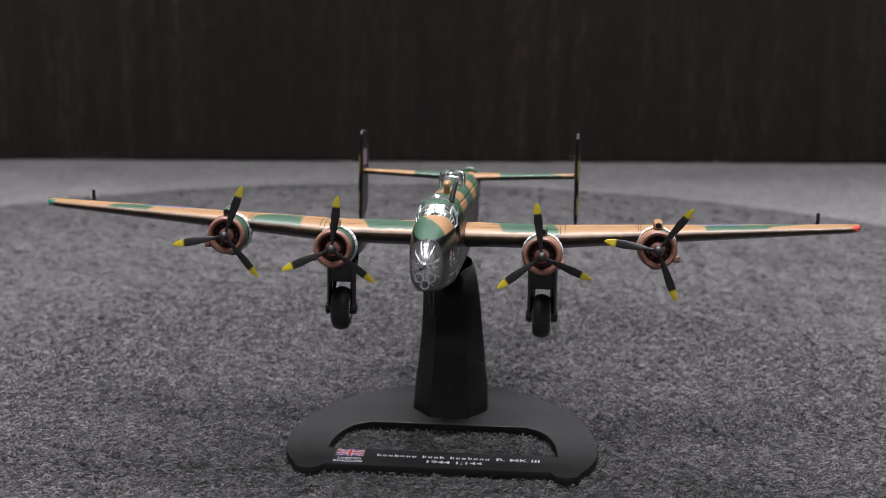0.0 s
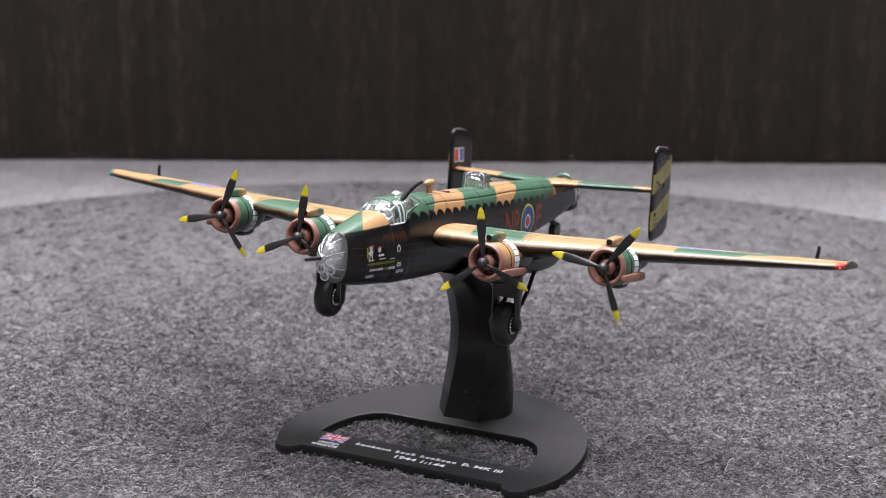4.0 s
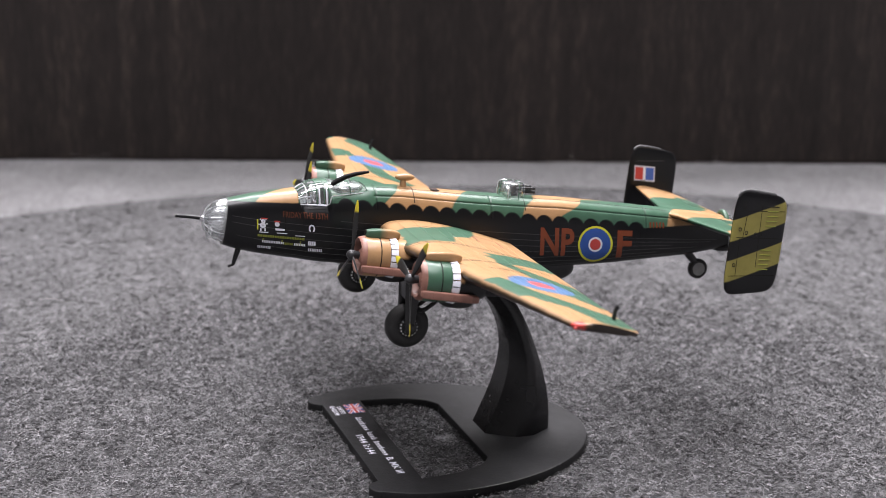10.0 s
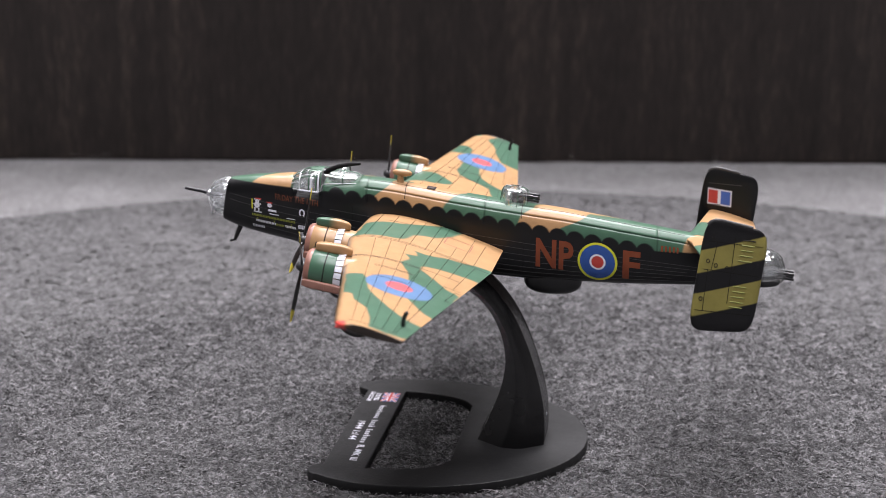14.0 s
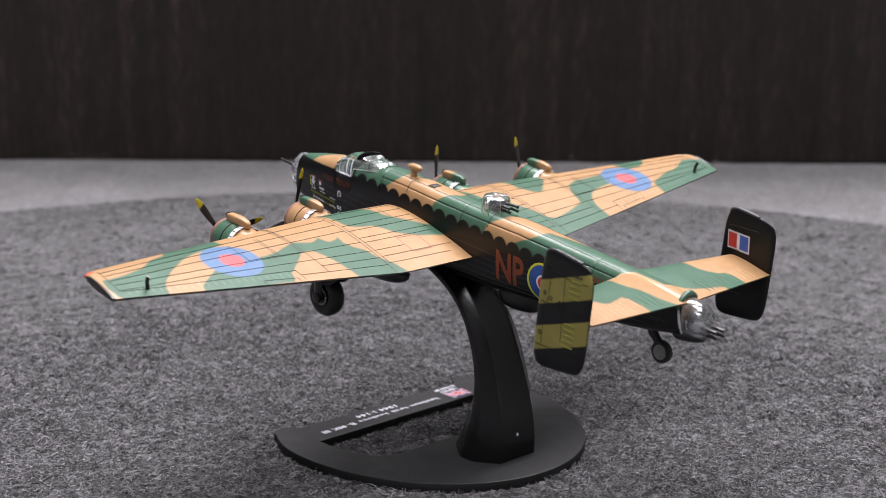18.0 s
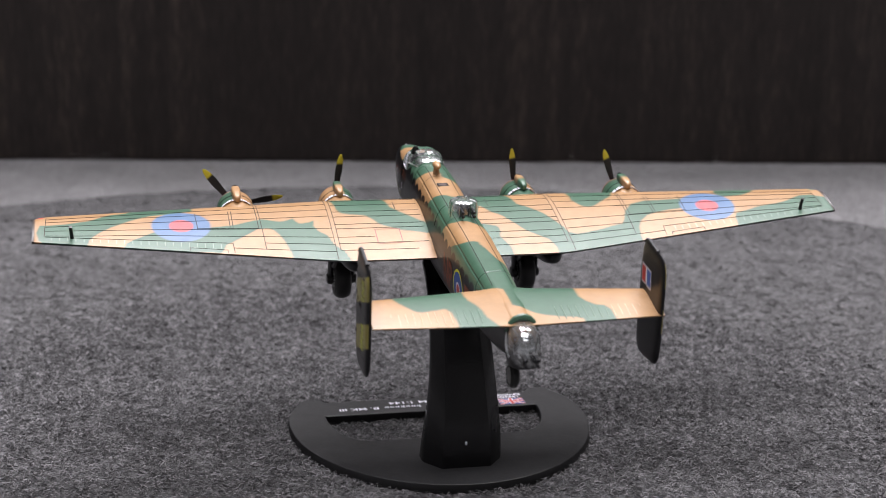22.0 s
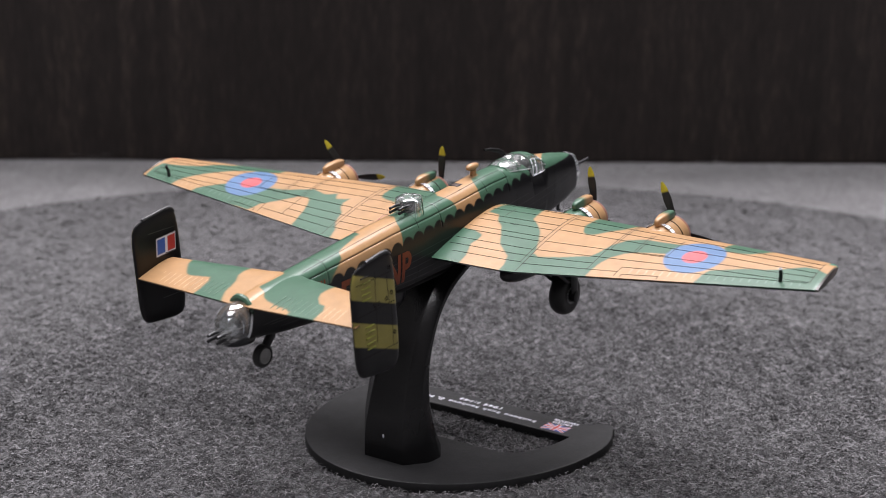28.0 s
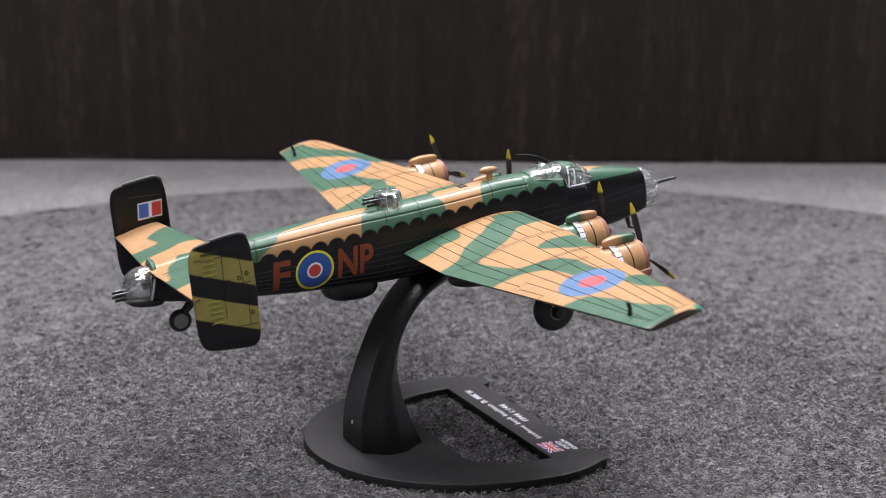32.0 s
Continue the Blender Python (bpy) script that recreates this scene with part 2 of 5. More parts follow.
def lettering(text, width, height, bold=0.0):
    """Flat letters in the built-in font, fitted to a width and height, centred."""
    cu = bpy.data.curves.new("letters", "FONT")
    cu.body, cu.size, cu.resolution_u, cu.offset = text, 1.0, 3, bold
    V, F = curve_shape(cu)
    lo, hi = V.min(0), V.max(0)
    V = (V - (lo + hi) / 2) * np.array([width / (hi[0] - lo[0]), height / (hi[1] - lo[1]), 0])
    return V, F


def finer(shape, cuts=3):
    """Splits a flat print into small faces, so that it can follow a curved skin."""
    bm = bmesh.new()
    vs = [bm.verts.new(v) for v in shape[0]]
    for f in shape[1]:
        try:
            bm.faces.new([vs[i] for i in f])
        except ValueError:
            pass
    bmesh.ops.triangulate(bm, faces=bm.faces[:])
    bmesh.ops.subdivide_edges(bm, edges=bm.edges[:], cuts=cuts, use_grid_fill=True)
    bm.verts.index_update()
    out = np.array([v.co[:] for v in bm.verts]), [tuple(v.index for v in f.verts) for f in bm.faces]
    bm.free()
    return out


def disc_shape(r0, r1, n=48, step=0.5):
    m = max(2, int((r1 - r0) / step) + 1)
    th = np.linspace(0, 2 * math.pi, n, endpoint=False)
    rings = [np.stack([r * np.cos(th), r * np.sin(th), 0 * th], 1) for r in np.linspace(max(r0, 0.02), r1, m)]
    return loft(rings, False)


def bars(items, z=0.0):
    """Flat rectangles (x, y, width, height)."""
    V, F = [], []
    for x, y, w, h in items:
        k = len(V)
        V += [(x - w / 2, y - h / 2, z), (x + w / 2, y - h / 2, z), (x + w / 2, y + h / 2, z), (x - w / 2, y + h / 2, z)]
        F.append((k, k + 1, k + 2, k + 3))
    return np.array(V), F


def ribbon(points, normals, width, lift=0.06):
    P, N = np.asarray(points, float), np.asarray(normals, float)
    d = np.gradient(P, axis=0)
    s = np.cross(d, N)
    s /= np.linalg.norm(s, axis=1)[:, None] + 1e-9
    P = P + N * lift
    V = np.vstack([P - s * width / 2, P + s * width / 2])
    n = len(P)
    return V, [(i, i + 1, n + i + 1, n + i) for i in range(n - 1)]


def inside(poly, x, y):
    r = np.zeros(x.shape, bool)
    for (x0, y0), (x1, y1) in zip(poly, poly[1:] + poly[:1]):
        if y0 != y1:
            r ^= ((y0 > y) != (y1 > y)) & (x < (x1 - x0) * (y - y0) / (y1 - y0) + x0)
    return r


def soft_paint(rule, V, reach):
    """The colours that a rule gives, blurred over a short reach, as sprayed edges are."""
    rng = np.random.default_rng(5)
    total = rule(V)
    for d in rng.normal(0, reach, (8, 3)):
        total = total + rule(V + d)
    return total / 9


def lump(x, y, seed, size):
    """Smooth wandering in -1..1, for hand-masked edges."""
    a = np.sin(x / size + seed) + np.sin(y / size * 1.3 + seed * 2.1) + np.sin((x + y) / size * 0.7 + seed * 3.7)
    return a / 3


def thing(name, label, category, group="", kind=""):
    return tagged(new(name), label, category, group, kind)


# ---- the room: board behind, walls and ceiling added out of view ----
def block(name, at, size, mat, label, kind="structure", bevel=2.0):
    """A wall or board; millimetres."""
    ob = link_mesh(name, *slab(at, size, bevel), mat)
    return tagged(ob, label, "", "", kind)


back = block("backdrop", (0, 0, 0), (3000, 20, 330), M_WOOD, "dark brown wood veneer board with vertical grain")
back.matrix_basis = pose(0.0, 0.4145, 0.1585, 0, 0, 1.85)
# unseen walls are added; the pale north one reflects sheen onto the wings
for nm, at, size in (("reflector_wall_north", (0, 1900, 1100), (3400, 60, 2400)), ("wall_south", (0, -1900, 1100), (3400, 60, 2400)),
                     ("wall_east", (1730, 0, 1100), (60, 3860, 2400)), ("wall_west", (-1730, 0, 1100), (60, 3860, 2400))):
    block(nm, at, size, M_REFLECTOR_WALL if nm == "reflector_wall_north" else M_WALL, "added plain room wall, out of view")
block("ceiling", (0, 0, 2330), (3600, 4000, 60), M_CEILING, "plain pale painted ceiling")
# casings for the added lamps, never in view
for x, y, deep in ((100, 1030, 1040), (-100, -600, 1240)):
    lamp = thing("added_light_panel", "flat light panel added overhead, out of view", "lamp", "ceiling lights")
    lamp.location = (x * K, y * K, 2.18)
    part("housing", slab((0, 0, 60), (1640, deep, 118), 6), M_PANEL_CASE, lamp)


def fibres(count, place, length, width, seed, height, steps=5):
    """Curly loose fibres, as thin ribbons of a few links each; sizes are functions of the distance from the axis."""
    rng = np.random.default_rng(seed)
    p = place(rng, count)
    count = len(p)
    head = rng.uniform(0, 2 * math.pi, count)
    curl = rng.normal(0, 1.35, count)
    far = np.hypot(p[:, 0], p[:, 1])
    L = length(far) * rng.uniform(0.45, 1.55, count)
    H = height * rng.uniform(0.2, 1.0, count) ** 1.5
    pts = np.zeros((count, steps, 3))
    x, y = p[:, 0].copy(), p[:, 1].copy()
    for i in range(steps):
        s = i / (steps - 1)
        pts[:, i] = np.stack([x, y, p[:, 2] + H * np.sin(math.pi * (0.08 + 0.84 * s)) - 0.25], 1)
        x, y, head = x + np.cos(head) * L / steps, y + np.sin(head) * L / steps, head + curl * 0.9 + rng.normal(0, 0.35, count)
    d = np.gradient(pts, axis=1)
    side = np.stack([-d[..., 1], d[..., 0], np.zeros(d.shape[:2])], -1)
    side /= np.linalg.norm(side, axis=-1)[..., None] + 1e-9
    side = side * 0.6 + np.array([0, 0, 0.8]) * rng.choice([-1, 1], count)[:, None, None]
    W = (width(far) * rng.uniform(0.6, 1.4, count))[:, None, None]
    V = np.stack([pts - side * W / 2, pts + side * W / 2], 2).reshape(-1, 3) * K
    base = (np.arange(count) * steps * 2)[:, None, None]
    q = np.arange(steps - 1)[None, :, None] * 2 + np.array([0, 1, 3, 2])[None, None, :]
    Q = (base + q).reshape(-1, 4)
    me = bpy.data.meshes.new("carpet_pile")
    me.vertices.add(len(V))
    me.vertices.foreach_set("co", V.astype(np.float32).ravel())
    me.loops.add(Q.size)
    me.loops.foreach_set("vertex_index", Q.astype(np.int32).ravel())
    me.polygons.add(len(Q))
    me.polygons.foreach_set("loop_start", (np.arange(len(Q)) * 4).astype(np.int32))
    me.update(calc_edges=True)
    return me


def relief(V, amp, seed):
    x, y = V[:, 0], V[:, 1]
    V[:, 2] += amp * (lump(x, y, seed, 1.7) + 0.8 * lump(y, x, seed + 3, 0.9) + 0.7 * lump(x, y, seed + 5, 4.3))
    return V


DISC, OVAL, OVAL_TURN = 322.1, 0.0361, radians(-53.7)  # mean radius, out-of-roundness, its direction


def ring_sheet(r0, r1, step, n, z, amp, seed):
    th = np.linspace(0, 2 * math.pi, n, endpoint=False)
    rings = [np.stack([r * np.cos(th), r * np.sin(th), 0 * th + z], 1) for r in np.arange(r0, r1 + step / 2, step)]
    V, F = loft(rings, False)
    return relief(V, amp, seed), F


def oval(shape):
    """The hand-cut carpet disc is a little out of round."""
    V = np.asarray(shape[0], float).copy()
    V[:, :2] *= (1 + OVAL * np.cos(2 * (np.arctan2(V[:, 1], V[:, 0]) - OVAL_TURN)))[:, None]
    return V, shape[1]


turntable = thing("turntable", "round turntable top covered in mottled grey felt carpet", "turntable")
top = ring_sheet(0.5, DISC - 1, 2.0, 420, -1.5, 0.35, 1.0)
rim = lathe((0, 0, 0), (0, 0, -1), [(1.5, DISC - 1), (2.0, DISC), (6.4, DISC), (6.4, DISC - 6)], 420, False)
part("carpet", oval(cat(top, rim)), M_CARPET, turntable)


def tufted(rng, x, y):
    """Keeps more fibres on the tufts than between them."""
    field = np.random.default_rng(40).uniform(-1, 1, (620, 620))
    u, v = (x + 340) / 1.15, (y + 340) / 1.15
    i, j = u.astype(int), v.astype(int)
    a, b = u - i, v - j
    k = (field[i, j] * (1 - a) + field[i + 1, j] * a) * (1 - b) + (field[i, j + 1] * (1 - a) + field[i + 1, j + 1] * a) * b
    return rng.uniform(0, 1, len(x)) < np.clip(0.72 + 0.6 * k, 0.2, 1)


def on_disc(spread, blend):
    """Densest near the middle, thinning out steadily towards the rim."""
    def place(rng, count):
        u = rng.uniform(0, 1, count)
        r = np.abs(spread(u) + rng.normal(0, 13, count) * blend(u))
        a = rng.uniform(0, 2 * math.pi, count)
        x, y = r * np.cos(a), r * np.sin(a)
        k = 1 + OVAL * np.cos(2 * (a - OVAL_TURN))
        x, y = x * k, y * k
        x, y, r = (q[r < DISC - 1] for q in (x, y, r))
        ok = (r > 4) & tufted(rng, x, y)
        return np.stack([x, y, np.full(len(x), -1.4)], 1)[ok]
    return place


NEAR_NAP = (270000, lambda u: 150 * u ** 0.62, lambda u: u ** 3, 130, 5, M_PILE, 1.5)
FAR_NAP = (150000, lambda u: 150 + (DISC - 150) * u ** 1.4, lambda u: (1 - u) ** 3, 131, 3, M_PILE_FAR, 0.7)
nap_length = lambda r: np.interp(r, [0, 110, 330], [2.9, 3.1, 5.0])
nap_width = lambda r: np.interp(r, [0, 90, 330], [0.15, 0.17, 0.36])
for count, spread, blend, seed, steps, mat, height in (NEAR_NAP, FAR_NAP):
    nap = new("felt_nap", fibres(count, on_disc(spread, blend), nap_length, nap_width, seed, height, steps))
    nap.data.materials.append(mat)
    nap.parent = turntable
    tagged(nap, "curly loose grey carpet fibres", kind="stuff")


def stray(seed, spots, name, label, mat, parent, z):
    """Long single hairs: (x, y, heading, length, thickness, rise)."""
    rng = np.random.default_rng(seed)
    shapes = []
    for x, y, head, ln, w, rise in spots:
        P, bend = [], rng.normal(0, 0.14)
        for i in range(9):
            P.append((x, y, z + 0.5 + rise * math.sin(math.pi * i / 9.5)))
            x, y, head = x + math.cos(head) * ln / 8, y + math.sin(head) * ln / 8, head + bend + rng.normal(0, 0.12)
        shapes.append(tube(P, w, 4))
    return tagged(link_mesh(name, *cat(*shapes), mat, parent), label, kind="stuff")


rng = np.random.default_rng(21)
spots = [(r * math.cos(a), r * math.sin(a), h, ln, 0.03 + r * 0.00008, rise) for r, a, h, ln, rise in
         zip(rng.uniform(45, 200, 30), rng.uniform(0, 6.28, 30), rng.uniform(0, 6.28, 30), rng.uniform(4, 11, 30), rng.uniform(0.3, 2.0, 30))]
stray(3, spots, "hair", "long pale hairs lying on the carpet", M_HAIR, turntable, 0.0)

# the carpet round the turntable
floor_top = ring_sheet(DISC - 26, DISC + 171.5, 2.5, 420, -6.5, 0.35, 2.0)
th = np.linspace(0, 2 * math.pi, 420, endpoint=False)
far = loft([np.stack([r * np.cos(th), r * np.sin(th), 0 * th - 6.6], 1) for r in (DISC + 171.5, 900, np.minimum(1720 / np.maximum(1e-6, np.abs(np.cos(th))), 1890 / np.maximum(1e-6, np.abs(np.sin(th)))))], False)
under = loft([np.stack([r * np.cos(th), r * np.sin(th), 0 * th - 8.5], 1) for r in (1600, 1.0)], False)
floor = tagged(link_mesh("floor", *cat(floor_top, far, under), M_CARPET2), "pale grey felt carpet round the turntable", "", "", "structure")


rng = np.random.default_rng(8)
spots = [(x + rng.normal(0, 3), 399 + x * 0.0323 - rng.uniform(0, 5), rng.uniform(0, 6.28), rng.uniform(4, 8), 0.035, rng.uniform(1, 5)) for x in (-182, -176, -178, -46, -41, 132, 138, 60) for k in range(2)]
stray(4, spots, "lint", "wisps of pale lint at the foot of the board", M_HAIR, floor, -6.4)

# ---- display stand ----
stand = thing("display_stand", "black plastic display stand with a D-shaped open base and curved column", "stand")
BASE_Z = 1.2


def smooth_of(k, t, q):
    return sum(np.interp(k + d, t, q) for d in (-0.5, -0.25, 0, 0.25, 0.5)) / 5 if 0.5 < k < 10.5 else np.interp(k, t, q)


def base_plate():
    cu = bpy.data.curves.new("outline", "CURVE")
    cu.dimensions, cu.fill_mode, cu.extrude, cu.bevel_depth, cu.bevel_resolution = "2D", "BOTH", 1.15, 0.25, 1
    out = []
    for a in np.linspace(-0.5, 180.5, 90):  # rounded rear
        out.append((40.4 * math.cos(radians(a)), -10 + 47.8 * math.sin(radians(a))))
    for s in np.linspace(0, 1, 10)[1:]:  # flank down to the front toe
        out.append((-40.4 + 4.6 * s ** 2.2, -10.5 - 16.5 * s))
    for a in np.linspace(200, 320, 10):  # toe
        out.append((-32.6 + 3.4 * math.cos(radians(a)), -26.8 + 3.0 * math.sin(radians(a))))
    out += [(-28.6, -26.6), (28.9, -26.6)]
    front = [(-x, y) for x, y in out[90:109]]
    out += list(reversed(front))
    slot = [(-20.4, 4.7), (21.4, 4.7)]
    slot += [(21.2 + 9.2 * math.sin(a), 4.2 - 19.4 * (1 - math.cos(a))) for a in np.linspace(0.34, math.pi / 2, 10)]
    slot += [(30.6, -16.0), (-29.3, -16.0)]
    slot += [(-20.2 - 9.2 * math.sin(a), 4.2 - 19.4 * (1 - math.cos(a))) for a in np.linspace(math.pi / 2, 0.34, 10)]
    for pts in (out, slot):
        sp = cu.splines.new("POLY")
        sp.points.add(len(pts) - 1)
        sp.use_cyclic_u = True
        for p, (x, y) in zip(sp.points, pts):
            p.co = (x, y, 0, 1)
    V, F = curve_shape(cu)
    return V + np.array([0, 0, BASE_Z - 1.4]), F


part("base_plate", base_plate(), M_BASE, stand, "", None, 25)


def column_shape():
    """The curved arm: an eight-sided foot that sweeps up and forward, hollowed behind."""
    t = [0, 1, 2, 3, 4, 5, 6, 7, 8, 9, 10, 11]
    front_y, front_z = [9.4, 10.8, 13.0, 14.9, 16.2, 16.3, 15.4, 13.5, 11.3, 7.8, 2.8, -4.0], [BASE_Z, 4.0, 9.0, 14.0, 20.0, 24.0, 29.0, 33.5, 37.0, 40.4, 43.4, 46.0]
    back_y, back_z = [27.0, 27.2, 27.0, 26.3, 24.7, 23.2, 21.2, 18.8, 16.0, 12.7, 8.2, 2.0], [BASE_Z, 4.0, 9.0, 14.0, 20.0, 24.6, 29.8, 34.8, 39.0, 43.0, 46.6, 50.0]
    half = [10.3, 10.2, 9.9, 9.3, 8.7, 8.3, 8.0, 7.7, 7.4, 7.1, 6.8, 6.5]
    rings = []
    for k in np.linspace(0, 11, 70):
        fy, fz, by, bz, w = (float(smooth_of(k, t, q)) for q in (front_y, front_z, back_y, back_z, half))
        hollow = np.interp(k, [2.6, 4.2, 11], [0, 0.02, 0.03])
        lip = 0.56
        pts = [(-0.5, 0), (0.5, 0), (0.55, 0.04), (0.95, 0.36), (1, 0.43), (1, 0.62), (0.97, 0.7), (0.64, 0.97), (0.6, 1), (lip, 1 - hollow * 0.6), (lip * 0.88, 1 - hollow), (-lip * 0.88, 1 - hollow), (-lip, 1 - hollow * 0.6),
               (-0.6, 1), (-0.64, 0.97), (-0.97, 0.7), (-1, 0.62), (-1, 0.43), (-0.95, 0.36), (-0.55, 0.04)]
        rings.append(np.array([(x * w, fy + (by - fy) * d, fz + (bz - fz) * d) for x, d in pts]))
    return loft(rings)


part("column", column_shape(), M_STAND, stand, "glossier curved column", None, 32)
part("scuff", superellipsoid((0.2, 27.05, 7.7), (0.32, 0.12, 0.5)), M_WHITEPRINT, stand, "pale scuff on the column")
for x, y, z in ((0.2, 12.55, 8.0), (-4.6, 15.75, 30.0)):  # small moulding pits in the front face
    ring = [(x + 0.34 * math.cos(a), y - 0.05 * math.sin(a), z + 0.34 * math.sin(a)) for a in np.linspace(0, 6.283, 13)]
    part("moulding_pit", tube(ring, 0.09, 5), M_GREY, stand, "tiny pale pit rim in the column")
ZP = BASE_Z + 0.05


def plaque(shape, x, y, mat, name, label="", lift=0.0):
    V = np.asarray(shape[0], float).copy()
    V[:, 2] = ZP + lift
    V[:, 0] += x
    V[:, 1] += y
    return part(name, (V, shape[1]), mat, stand, label)


# printed front strip: maker's name as plain bars, then the readable words
x = -15.9
row = []
for count in (7, 4, 7):
    for i in range(count):
        tall = 1.7 if i in (0, 3) else 1.15
        row += [(x + 0.25, -20.2 + (tall - 1.15) / 2, 0.42, tall), (x + 0.85, -20.2, 0.36, 1.15)]
        x += 1.51
    x += 1.1
plaque(bars(row), 0, 0, M_WHITEPRINT, "name_bars", "white printed bars on the base")
plaque(lettering("B. MK III", 11.0, 1.9, 0.02), 20.3, -19.9, M_WHITEPRINT, "lettering", "white printed type mark")
plaque(lettering("1944 1:144", 14.2, 2.0, 0.02), 4.3, -23.2, M_WHITEPRINT, "lettering", "white printed year and scale")
plaque(lettering("UNITED", 6.0, 1.4, 0.025), -22.7, -22.95, M_WHITEPRINT, "lettering", "white printed country name")
plaque(lettering("KINGDOM", 7.4, 1.4, 0.025), -22.9, -24.75, M_WHITEPRINT, "lettering", "white printed country name")
FX, FY, FW, FH = -22.9, -19.2, 7.2, 4.6


def diagonal(w):
    V, F = [], []
    for sx in (1, -1):
        k = len(V)
        V += [(-FW / 2 * sx, -FH / 2 + w, 0), (-FW / 2 * sx, -FH / 2, 0), ((-FW / 2 + w * 1.3) * sx, -FH / 2, 0), (FW / 2 * sx, FH / 2 - w, 0), (FW / 2 * sx, FH / 2, 0), ((FW / 2 - w * 1.3) * sx, FH / 2, 0)]
        F.append(tuple(k + i for i in range(6)))
    return np.array(V), F


plaque(bars([(0, 0, FW, FH)]), FX, FY, M_NAVY, "flag_field", "printed blue flag field", 0.03)
plaque(diagonal(0.62), FX, FY, M_WHITEPRINT, "flag_cross", "white diagonal flag bands", 0.06)
plaque(diagonal(0.3), FX, FY, M_RED, "flag_cross", "red diagonal flag bands", 0.09)
plaque(bars([(0, 0, FW, 1.3), (0, 1.48, 1.4, 1.64), (0, -1.48, 1.4, 1.64)]), FX, FY, M_WHITEPRINT, "flag_cross", "white upright flag cross", 0.12)
plaque(bars([(0, 0, FW, 0.75), (0, 1.35, 0.8, 1.9), (0, -1.35, 0.8, 1.9)]), FX, FY, M_RED, "flag_cross", "red upright flag cross", 0.15)

# ---- model aircraft: x to its left wing, y to its tail ----
plane = thing("model_airplane", "four-engined bomber model, camouflaged above, black below, on a stand", "model airplane")

# fuselage profile
YS = np.linspace(-58.6, 80.0, 600)


def smooth_interp(y, ys, vs, r=1.6):
    return sum(np.interp(y + d, ys, vs) for d in np.linspace(-r, r, 7)) / 7


TOP_Y = [-60, -52, -46, -40.2, -39.4, -32.7, -32.1, -24, -22, -13.6, 1, 13.4, 30, 54, 63, 72, 80]
TOP_Z = [67.9, 69.0, 69.5, 69.8, 66.4, 66.4, 69.2, 69.3, 69.7, 69.0, 66.8, 65.2, 63.4, 59.8, 58.4, 57.2, 55.4]
f_top = lambda y: smooth_interp(y, TOP_Y, TOP_Z, 0.4)
f_bot = lambda y: smooth_interp(y, [-60, -56, -50, -35.6, -20, 0, 22, 45, 68, 80], [57.4, 55.7, 54.0, 50.9, 48.5, 46.2, 44.9, 44.8, 45.5, 46.8])
f_wid = lambda y: smooth_interp(y, [-60, -52, -44, -30, 30, 45, 60, 72, 80], [3.35, 4.5, 5.3, 5.8, 5.75, 5.3, 4.5, 3.9, 3.4])
POW = 2.9


def side_x(y, z):
    """Half-width of the fuselage at a height."""
    t, b = f_top(y), f_bot(y)
    q = np.clip(np.abs((z - (t + b) / 2) / ((t - b) / 2)), 0, 1)
    return f_wid(y) * (1 - q ** POW) ** (1 / POW)


def camo_edge(y):
    """Height at which the upper colours end, with a row of scallops."""
    line = np.where(y < -30.5, 66.9 - 0.06 * (y + 40), np.where(y < 53.5, 66.1 - 0.1375 * (y + 30), 54.6 - 0.02 * (y - 53.5)))
    u = np.mod(y + 30.5, 4.42) - 2.21
    arc = np.sqrt(np.maximum(0, 2.38 ** 2 - u ** 2)) - 0.88
    return line + np.where((y > -30.5) & (y < 53.5), arc, 0)


def spine_camo(x, y, z):
    """True where the spine is tan."""
    w = y + 1.2 * lump(x * 3, y, 1.0, 3.0) + 0.35 * x
    hi = (z - (f_top(y) - 4.5)) / 4.5
    a = (y > -54.0 + 1.7 * (5.2 - x)) & (w < -39.5) & (x > -4.2 + 0.3 * (y + 40))
    b = (w > np.where(x > -0.5, -17.2 + 4.6 * hi, -9.6)) & (w < 4.4 - 0.5 * np.abs(x))
    c = (w > np.interp(x, [-5, -2.8, 0, 2.8, 4.6], [25.5, 25, 23.4, 22.6, 20.2])) & (w < np.where(x > 0, 31.5 + 5.5 * hi, np.interp(x, [-5, -4.5, -3.8, -2.2, -1.3, -0.3, 1], [53, 49, 46.5, 46.3, 43.8, 39.6, 37.5])))
    d = (y > np.where(x > 0.5, 64.5 - 0.9 * x, 72.8 - 0.5 * x)) & (y < 82)
    return a | b | c | d


def fuselage_shape():
    th = np.linspace(0, 2 * math.pi, 200, endpoint=False)
    c, s = np.cos(th), np.sin(th)
    f = lambda w: np.sign(w) * np.abs(w) ** (2 / POW)
    rings = []
    for y in YS:
        t, b, w = float(f_top(y)), float(f_bot(y)), float(f_wid(y))
        z = (t + b) / 2 + (t - b) / 2 * f(s)
        shear = np.interp(y, [-59, -40], [0.16, 0.0])
        x = w * f(c)
        cut = groove(y, z, t)
        rings.append(np.stack([x * (1 - 0.04 * cut), y + shear * (z - (t + b) / 2), z - 0.12 * cut], 1))
    return loft(rings)


def groove(y, z, t):
    """1 in the seams below the raised decking and round the hull, 0 elsewhere."""
    along = np.exp(-((z - (t - 2.0)) / 0.17) ** 2) * ((y > -21) & (y < 62))
    round_it = sum(math.exp(-((y - q) / 0.16) ** 2) for q in (-20.5, 10.2, 54.2)) * (z > t - 5.5)
    return np.clip(along + round_it, 0, 1)


fus = fuselage_shape()
